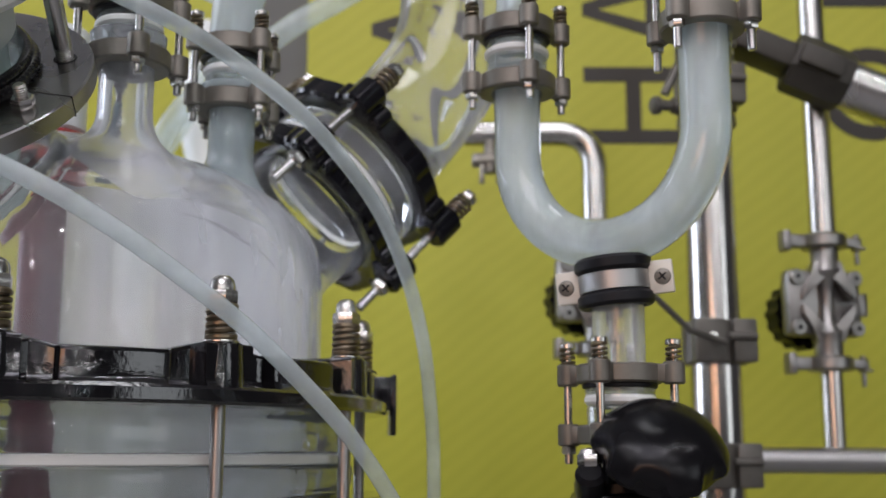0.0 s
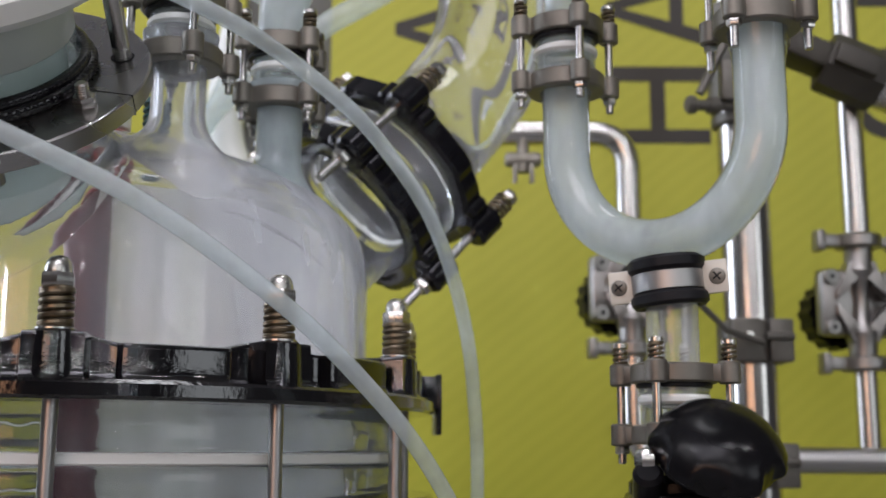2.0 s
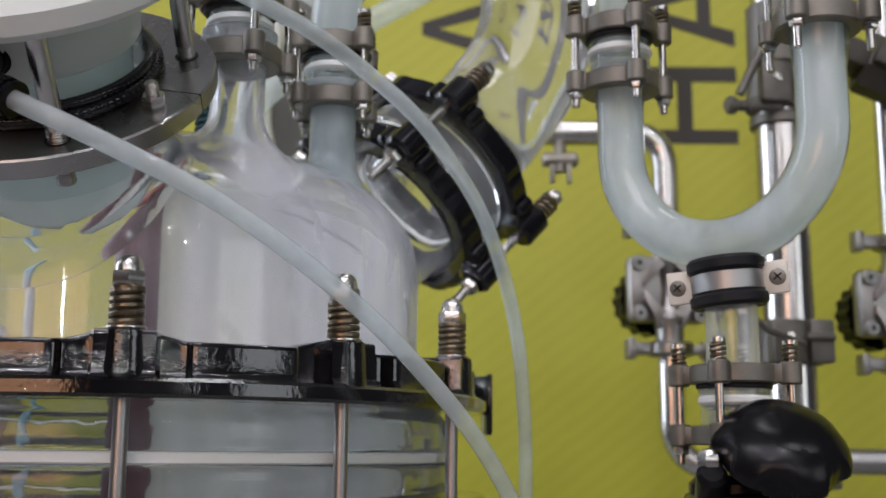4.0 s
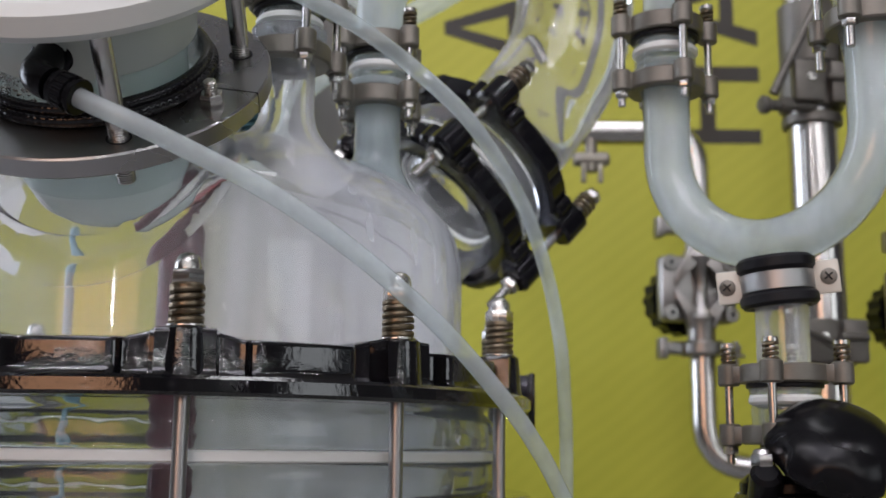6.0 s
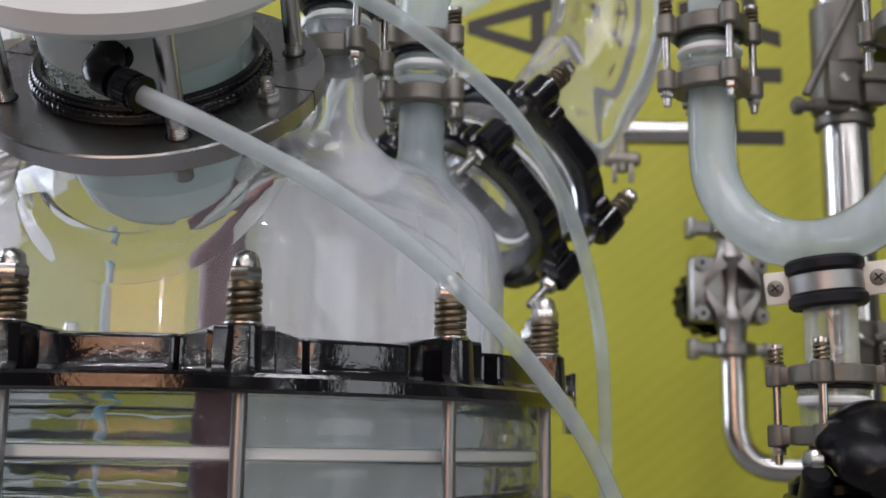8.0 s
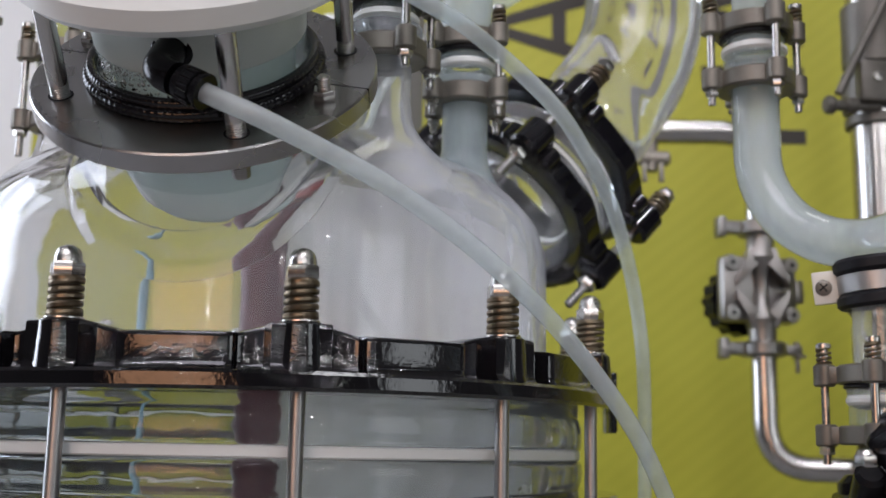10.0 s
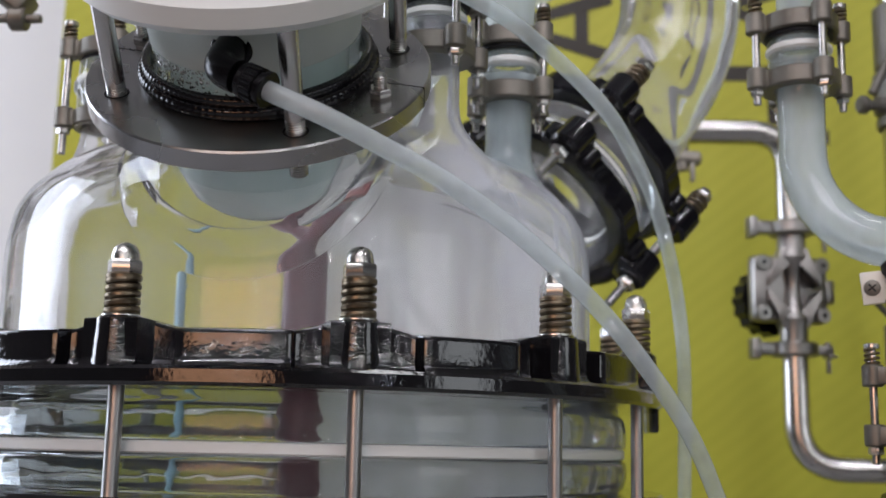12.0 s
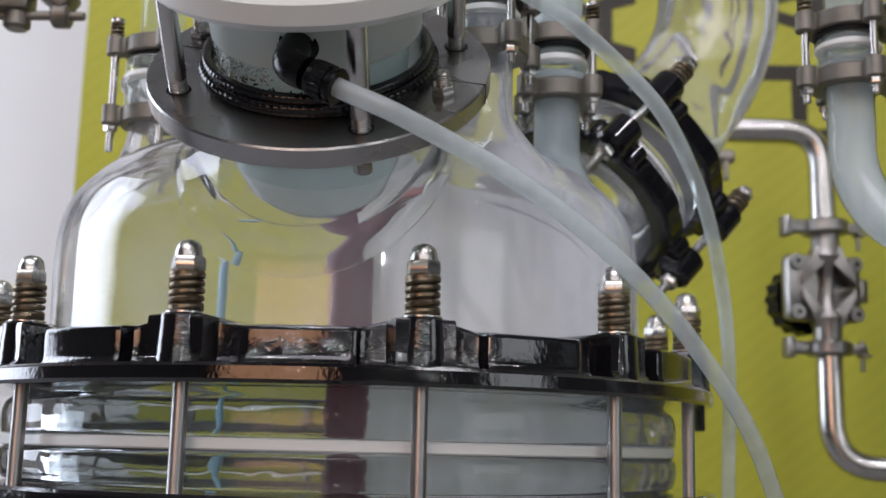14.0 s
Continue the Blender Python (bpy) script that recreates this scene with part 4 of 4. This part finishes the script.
solo("drain_tube", bm, TUBE_GLASS, "clear glass drain tube under the trap", "pipe")
DT = pose(DX - 0.002, DY, 1.1205, 0, -5, 0) @ Matrix.Translation((0, 0, -1.1205))
band = thing("tube_clamp", "pale bracket clamp with black rubber lining round the drain tube", "clamp")
bm = bmesh.new()
ring(bm, DT, 0.0192, 0.0245, 1.104, 1.136, 48, 0.001)
ring(bm, DT, 0.0192, 0.0280, 1.1275, 1.1385, 48, 0.0025)
ring(bm, DT, 0.0192, 0.0280, 1.1025, 1.1130, 48, 0.0025)
part("lining", bm, RUBBER, band, "black rubber lining")
bm = bmesh.new()
ring(bm, DT, 0.0246, 0.0262, 1.1135, 1.1270, 48, 0.0005)
part("strap", bm, BRUSHED, band, "bright steel strap")
spin = math.degrees(math.atan2(UX.y, UX.x)) + 18
for sgn in (-1, 1):
    q = DT @ Matrix.Rotation(radians(spin), 4, "Z")
    bm = bmesh.new()
    box(bm, q, min(sgn * 0.0255, sgn * 0.043), max(sgn * 0.0255, sgn * 0.043), -0.0035, 0.0005, 1.1085, 1.1325, 0.0012)
    ear = part("bracket_ear", bm, PEARL, band)
    s = q @ Matrix.Translation((sgn * 0.0355, -0.0035, 1.1205)) @ Matrix.Rotation(radians(90), 4, "X")
    bm = bmesh.new()
    rev(bm, [(0, 0.0022), (0.003, 0.0022), (0.0056, 0.0012), (0.0060, 0), (0, 0)], s, 24)
    screw = part("screw", bm, CAST, ear, "cross head screw")
    bm = bmesh.new()
    for a in (35, 125):
        box(bm, s @ Matrix.Rotation(radians(a), 4, "Z"), -0.0036, 0.0036, -0.0006, 0.0006, 0.0019, 0.0026, 0)
    part("cross_slot", bm, RUBBER, screw)
pipe_clamp(pose(DX, DY, 1.0045, 0, 0, -28), "grey cast steel pipe clamp under the drain tube", low=0.0, high=0.0430, r0=0.0192, r1=0.031, rb=0.040, tall=0.0135)
bm = bmesh.new()
rev(bm, [(0.025, 1.040), (0.025, 1.034), (0.019, 1.030), (0.0188, 1.02), (0.0188, 0.99), (0.0155, 0.985), (0.0152, 1.02), (0.0155, 1.04), (0.025, 1.040)], DR, 36)
solo("drain_tube", bm, GLASS, "short clear glass tube above the drain valve", "pipe")

# drain valve: black body with scalloped hand knob
valve = thing("drain_valve", "black drain valve with a scalloped hand knob", "valve")
KP = Vector((0.1470, 0.760, 1.0035))
KD = Vector((0.05, -0.64, 0.77)).normalized()
KM = frame_at(KP, KD)
bm = bmesh.new()
rings = []
for r, z in [(0.0, 0.0225), (0.010, 0.0221), (0.020, 0.0205), (0.029, 0.0172), (0.036, 0.0126), (0.041, 0.0078), (0.0445, 0.0028), (0.0462, -0.0006), (0.0470, -0.0034), (0.0468, -0.0052), (0.0455, -0.0062), (0.0400, -0.0120), (0.034, -0.016), (0.018, -0.017)]:
    row = []
    for k in range(120):
        a = 2 * math.pi * k / 120
        dip = max(0.0, abs(math.cos(3 * a - 0.73)) - 0.55) / 0.45
        edge = 0.0475 * (1 - 0.155 * math.sin(dip * math.pi / 2) ** 1.4)
        q = r if r < edge - 0.003 else edge - 0.003 + 0.003 * math.tanh((r - edge + 0.003) / 0.003)
        row.append(bm.verts.new(KM @ Vector((q * math.cos(a), q * math.sin(a), z)))) if r else None
    rings.append(row if r else [bm.verts.new(KM @ Vector((0, 0, z)))])
for a, b in zip(rings, rings[1:]):
    for k in range(120):
        if len(a) == 1:
            bm.faces.new((a[0], b[k], b[(k + 1) % 120]))
        else:
            bm.faces.new((a[k], b[k], b[(k + 1) % 120], a[(k + 1) % 120]))
part("hand_knob", bm, PLASTIC, valve, "glossy black scalloped knob")
bm = bmesh.new()
cyl(bm, KM, 0.016, -0.05, -0.012, 28, 0.003)
part("stem", bm, PLASTIC, valve)
bm = bmesh.new()
cyl(bm, DR, 0.034, 0.90, 0.984, 36, 0.006)
box(bm, DR, -0.036, 0.036, -0.04, 0.02, 0.91, 0.972, 0.006)
part("body", bm, PLASTIC, valve)
q = frame_at((0.1005, 0.765, 0.980), Vector((-0.1, -0.75, 0.6)))
bm = bmesh.new()
cyl(bm, q, 0.0105, -0.03, 0.0105, 24, 0.003)
part("lug", bm, PLASTIC, valve)
q = frame_at((0.1000, 0.766, 0.9855), Z)
bm = bmesh.new()
hexa(bm, q, 0.0145, 0.004, 0.0125)
rev(bm, [(0.0075, 0.0125), (0.006, 0.0155), (0, 0.0168)], q, 20)
part("bolt", bm, NUT, valve, "bright bolt head")

# ---- rear frame: pole, pipes and valves ----
pole = thing("frame_pole", "polished steel frame pole behind the trap", "pole")
bm = bmesh.new()
cyl(bm, pose(0.3045, 1.27, 0), 0.0282, 0.0, 1.95, 40)
part("tube", bm, STEEL, pole)


def pole_clamp(z, label, lever=False):
    ob = thing("pole_clamp", label, "clamp", "clamps on the frame pole")
    m = pose(0.3045, 1.27, z, 0, 0, 8)
    for sgn in (-1, 1):
        bm = bmesh.new()
        if sgn < 0:
            ring(bm, m, 0.0284, 0.0365, -0.024, 0.024, 36, 0.002)
        box(bm, m, -0.039 if sgn < 0 else 0.004, -0.004 if sgn < 0 else 0.032, -0.047, -0.0285, -0.024, 0.024, 0.003)
        part("jaw", bm, POLE_CAST, ob)
    q = m @ Matrix.Translation((-0.02, -0.046, 0.004)) @ Matrix.Rotation(radians(90), 4, "X")
    bm = bmesh.new()
    rev(bm, [(0, 0.004), (0.005, 0.0035), (0.0062, 0), (0, 0)], q, 16)
    part("screw", bm, NUT, ob)
    bm = bmesh.new()
    cyl(bm, m @ Matrix.Translation((0.012, -0.049, 0.004)) @ Matrix.Rotation(radians(90), 4, "Y"), 0.0045, -0.014, 0.018, 14)
    part("bolt", bm, POLE_CAST, ob)
    return ob


pole_clamp(1.120, "grey cast clamp block on the steel pole")
pole_clamp(0.985, "grey cast clamp block low on the steel pole")
upper = pole_clamp(1.415, "grey cast clamp with lever on the steel pole")
bm = bmesh.new()
ring(bm, pose(0.3045, 1.27, 0), 0.0284, 0.034, 1.372, 1.385, 36, 0.002)
part("lower_sleeve", bm, POLE_CAST, upper)
bm = bmesh.new()
ring(bm, pose(0.3045, 1.27, 0), 0.0284, 0.034, 1.445, 1.52, 36, 0.002)
part("sleeve", bm, POLE_CAST, upper)
q = frame_at((0.238, 1.225, 1.386), Vector((1, 0.25, 0.05)))
bm = bmesh.new()
cyl(bm, q, 0.0105, -0.006, 0.006, 24, 0.003)
cyl(bm, q, 0.0065, 0.004, 0.062, 18)
cyl(bm, q, 0.0095, 0.018, 0.034, 20, 0.002)
part("screw_knob", bm, POLE_CAST, upper)
bm = bmesh.new()
sweep(bm, [(0.247, 1.222, 1.398), (0.270, 1.222, 1.445), (0.296, 1.222, 1.495), (0.319, 1.222, 1.54)], 0.0052, 14)
part("lever", bm, POLE_CAST, upper, "thin steel lever rod")
bm = bmesh.new()
sweep(bm, [(0.305, 1.215, 1.116), (0.262, 1.20, 1.128), (0.222, 1.185, 1.163)], 0.0034, 14)
solo("brace_rod", bm, POLE_CAST, "thin grey brace rod clamped to the pole", "rod")

# slanted strut at the top of the frame
strut = thing("frame_strut", "slanted chrome strut with grey pivot joint on the frame", "strut")
S0, S1 = Vector((0.360, 1.28, 1.478)), Vector((0.560, 1.28, 1.392))
SD = (S1 - S0).normalized()
q = frame_at(S0, SD)
bm = bmesh.new()
box(bm, q, -0.026, 0.026, -0.016, 0.016, -0.052, 0.075, 0.006)
part("pivot_fork", bm, DARKCAST, strut)
bm = bmesh.new()
pin = pose(0.3745, 1.262, 1.4745, 90, 0, 0)
rev(bm, [(0, 0.006), (0.007, 0.005), (0.0095, 0.0), (0, 0)], pin, 20)
part("pivot_pin", bm, NUT, strut)
bm = bmesh.new()
rev(bm, [(0.022, 0.052), (0.0345, 0.052), (0.0365, 0.056), (0.0365, 0.118), (0.0335, 0.123), (0.022, 0.123)], q @ Matrix.Rotation(radians(22.5), 4, "Z"), 8)
box(bm, q, -0.044, -0.030, -0.012, 0.012, 0.056, 0.108, 0.002)
part("sleeve", bm, DARKCAST, strut)
bm = bmesh.new()
cyl(bm, q, 0.0295, 0.10, 0.70, 36)
part("tube", bm, STEEL, strut)


def ferrule(ob, m, tilt):
    """Clamp joint of two pipe ferrules with a hinge on one side and a wing nut on the other."""
    bm = bmesh.new()
    ring(bm, m, 0.016, 0.0275, -0.0085, 0.0085, 36, 0.003)
    c = part("ferrule_clamp", bm, STAIN, ob)
    q = m @ Matrix.Rotation(radians(tilt), 4, "Z")
    bm = bmesh.new()
    box(bm, q, -0.052, -0.025, -0.008, 0.008, -0.0075, 0.0075, 0.002)
    box(bm, q, -0.054, -0.044, -0.010, 0.010, -0.0125, 0.0125, 0.003)
    part("hinge", bm, STAIN, c)
    bm = bmesh.new()
    box(bm, q, 0.025, 0.047, -0.006, 0.006, -0.006, 0.006, 0.002)
    cyl(bm, q @ Matrix.Translation((0.042, 0, 0)), 0.0038, -0.0085, 0.010, 12)
    box(bm, q, 0.039, 0.050, -0.009, 0.009, -0.009, -0.0055, 0.001)
    box(bm, q, 0.040, 0.0445, -0.0025, 0.0025, -0.026, -0.008, 0.001)
    part("wing_nut", bm, STAIN, c)


def diaphragm_valve(x, y, z_low, z_high, label):
    ob = thing("diaphragm_valve", label, "valve", "diaphragm valves on the rear pipes")
    mid = (z_low + z_high) / 2
    bm = bmesh.new()
    rev(bm, [(0.0165, z_low + 0.008), (0.0165, mid - 0.046), (0.0185, mid - 0.037), (0.0100, mid - 0.020), (0.0080, mid), (0.0100, mid + 0.020), (0.0185, mid + 0.037), (0.0165, mid + 0.046), (0.0165, z_high - 0.008)], pose(x, y, 0), 32)
    for sx in (-1, 1):
        for sz in (-1, 1):
            prism(bm, pose(x, y, mid) @ Matrix.Rotation(radians(90), 4, "X"), [(sx * 0.002, sz * 0.049), (sx * 0.0165, sz * 0.047), (sx * 0.020, sz * 0.030), (sx * 0.031, sz * 0.014), (sx * 0.031, sz * 0.002), (sx * 0.027, sz * 0.005), (sx * 0.012, sz * 0.023), (sx * 0.002, sz * 0.030)], -0.010, 0.013, 0.001)
    part("body", bm, STAIN, ob, "cast steel valve body")
    m = pose(x - 0.002, y + 0.012, mid, 0, 0, 14)
    bm = bmesh.new()
    box(bm, m, -0.049, 0.049, -0.010, 0.012, -0.040, 0.040, 0.008)
    plate = part("bonnet_plate", bm, STAIN, ob)
    for sx in (-1, 1):
        for sz in (-1, 1):
            q = m @ Matrix.Translation((sx * 0.0385, -0.010, sz * 0.030)) @ Matrix.Rotation(radians(90), 4, "X")
            bm = bmesh.new()
            cyl(bm, q, 0.0095, 0.0, 0.005, 20, 0.0015)
            rev(bm, [(0, 0.0062), (0.004, 0.0062), (0.0048, 0.005)], q, 12)
            b = part("bolt", bm, STAIN, plate)
            bm = bmesh.new()
            hexa(bm, q, 0.0052, 0.0060, 0.0066)
            part("socket", bm, RUBBER, b)
    bm = bmesh.new()
    box(bm, m, 0.0485, 0.060, -0.004, 0.006, -0.014, 0.014, 0.002)
    part("tab", bm, STAIN, plate)
    hm = m @ Matrix.Translation((-0.007, 0.02, -0.010)) @ Matrix.Rotation(radians(-90), 4, "X")
    bm = bmesh.new()
    outline = []
    for k in range(96):
        a = 2 * math.pi * k / 96
        r = 0.0415 + 0.0018 * math.cos(16 * a)
        outline.append((r * math.cos(a), r * math.sin(a)))
    prism(bm, hm, outline, 0.0, 0.026)
    part("hand_wheel", bm, PLASTIC, ob, "black ribbed hand wheel")
    for z in (z_low, z_high):
        ferrule(ob, pose(x, y, z, 0, 0, 10), 0)
    return ob


PY = 1.325
diaphragm_valve(0.1805, PY, 1.118, 1.262, "cast steel diaphragm valve with black hand wheel between pipe clamps")
diaphragm_valve(0.4495, 1.32, 1.101, 1.246, "cast steel diaphragm valve with black hand wheel on the rear riser")


def bent(points, bend=0.04):
    """Straight runs joined by round bends."""
    ps = [Vector(p) for p in points]
    out = [ps[0]]
    for a, b, c in zip(ps, ps[1:], ps[2:]):
        d0, d1 = (a - b).normalized(), (c - b).normalized()
        for k in range(13):
            t = k / 12
            p, q = b + d0 * bend * (1 - t), b + d1 * bend * t
            out.append(p.lerp(q, t))
    out.append(ps[-1])
    return out


bm = bmesh.new()
sweep(bm, bent([(0.022, PY, 1.381), (0.1795, PY, 1.381), (0.1795, PY, 1.268)], 0.045), 0.0152, 28)
solo("steel_pipe", bm, STEEL, "polished steel pipe bending down into the valve", "pipe", "rear pipes")
bm = bmesh.new()
sweep(bm, bent([(0.1810, PY, 1.112), (0.1810, PY, 0.981), (0.3045, PY - 0.02, 0.981)], 0.055), 0.0152, 28)
solo("steel_pipe", bm, STEEL, "polished steel pipe bending sideways below the valve", "pipe", "rear pipes")
bm = bmesh.new()
sweep(bm, [(0.4495, 1.32, 1.252), (0.4495, 1.32, 1.5), (0.4495, 1.32, 1.95)], 0.0155, 28)
solo("steel_pipe", bm, STEEL, "polished steel riser pipe above the valve", "pipe", "rear pipes")
bm = bmesh.new()
sweep(bm, [(0.4505, 1.32, 1.095), (0.4505, 1.32, 1.05), (0.4505, 1.32, 0.992)], 0.0130, 28)
solo("steel_pipe", bm, STEEL, "polished steel pipe below the valve", "pipe", "rear pipes")
bm = bmesh.new()
sweep(bm, [(0.33, 1.31, 0.990), (0.6, 1.31, 0.990), (0.95, 1.31, 0.990)], 0.0150, 28)
solo("frame_rail", bm, BRUSHED, "horizontal steel frame rail clamped to the pole", "rail")

# small cock at the end of the upper pipe
cock = thing("drain_cock", "small grey drain cock at the end of a steel pipe", "valve")
bm = bmesh.new()
cyl(bm, pose(0.0525, 1.32, 0), 0.0075, 1.330, 1.372, 18)
cyl(bm, pose(0.0525, 1.32, 1.346, 0, 90, 0), 0.009, -0.022, 0.022, 18, 0.003)
part("body", bm, CAST, cock)
for sgn in (-1, 1):
    bm = bmesh.new()
    box(bm, pose(0.0525 + sgn * 0.010, 1.312, 1.329), -0.003, 0.003, -0.003, 0.003, -0.014, 0.010, 0.001)
    part("wing", bm, CAST, cock)

# hoses and tubing behind the lid
bm = bmesh.new()
sweep(bm, spline([(-0.46, 1.80, 0.02), (-0.44, 1.7, 0.4), (-0.40, 1.45, 1.05), (-0.34, 1.27, 1.34), (-0.2086, 1.25, 1.468), (-0.1269, 1.25, 1.5226), (-0.05, 1.25, 1.57)]), 0.0135, 20)
solo("hose", bm, HOSE, "whitish translucent hose slanting behind the lid", "hose", "hoses")
bm = bmesh.new()
sweep(bm, spline([(-0.20, 1.70, 0.016), (-0.24, 1.70, 0.8), (-0.34, 1.68, 1.22), (-0.43, 1.66, 1.38), (-0.442, 1.66, 1.432), (-0.405, 1.66, 1.500), (-0.36, 1.66, 1.60)]), 0.016, 20)
solo("hose", bm, HOSE, "wide whitish translucent hose behind the lid", "hose", "hoses")
bm = bmesh.new()
sweep(bm, spline([(-0.10, 1.76, 0.03), (-0.16, 1.76, 0.6), (-0.27, 1.75, 1.15), (-0.365, 1.74, 1.40), (-0.395, 1.74, 1.48), (-0.40, 1.74, 1.56), (-0.38, 1.74, 1.68)]), 0.029, 28)
solo("hose", bm, PTFE, "thick opaque white hose standing behind the vessel", "hose", "hoses")
bm = bmesh.new()
sweep(bm, spline([(-0.225, 0.96, 1.41), (-0.205, 0.96, 1.40), (-0.192, 0.96, 1.385), (-0.188, 0.96, 1.36), (-0.19, 0.96, 1.33)]), 0.0045, 14)
solo("hose", bm, HOSE, "thin pinkish translucent tube behind the neck", "hose", "hoses")

# clamp seen beside the lid
side = thing("frame_clamp", "dark grey cast clamp with bolt beside the vessel", "clamp")
bm = bmesh.new()
box(bm, pose(-0.676, 0.968, 1.395, 0, 0, 10), -0.05, 0.028, -0.02, 0.02, -0.018, 0.04, 0.006)
box(bm, pose(-0.635, 0.968, 1.405, 0, 38, 10), -0.03, 0.03, -0.018, 0.018, -0.012, 0.012, 0.005)
cyl(bm, pose(-0.660, 0.968, 1.370), 0.012, -0.008, 0.012, 20, 0.003)
part("jaw", bm, CAST, side)
bm = bmesh.new()
cyl(bm, pose(-0.68, 0.965, 1.3745, 0, 90, 0), 0.0042, 0.0, 0.083, 14)
cyl(bm, pose(-0.626, 0.965, 1.3745, 0, 90, 0), 0.0115, 0.0, 0.016, 18, 0.002)
part("bolt", bm, CAST, side)

bm = bmesh.new()
cyl(bm, pose(-0.735, 0.985, 0), 0.0282, 0.0, 1.95, 40)
solo("frame_pole", bm, STEEL, "polished steel frame pole beside the vessel", "pole")

# supports under the vessel and the drain
stand = thing("reactor_stand", "steel ring stand carrying the glass reactor vessel", "stand")
bm = bmesh.new()
ring(bm, RE, 0.236, 0.30, 0.904, 0.9235, 72, 0.002)
part("ring", bm, BRUSHED, stand)
for a in (45, 135, 225, 315):
    bm = bmesh.new()
    cyl(bm, RE @ Matrix.Rotation(radians(a), 4, "Z") @ Matrix.Translation((0.285, 0, 0)), 0.014, 0.0, 0.905, 20)
    part("leg", bm, STEEL, stand)
bm = bmesh.new()
cyl(bm, DR, 0.014, 0.0, 0.905, 20)
part("outlet_pipe", bm, STEEL, valve)
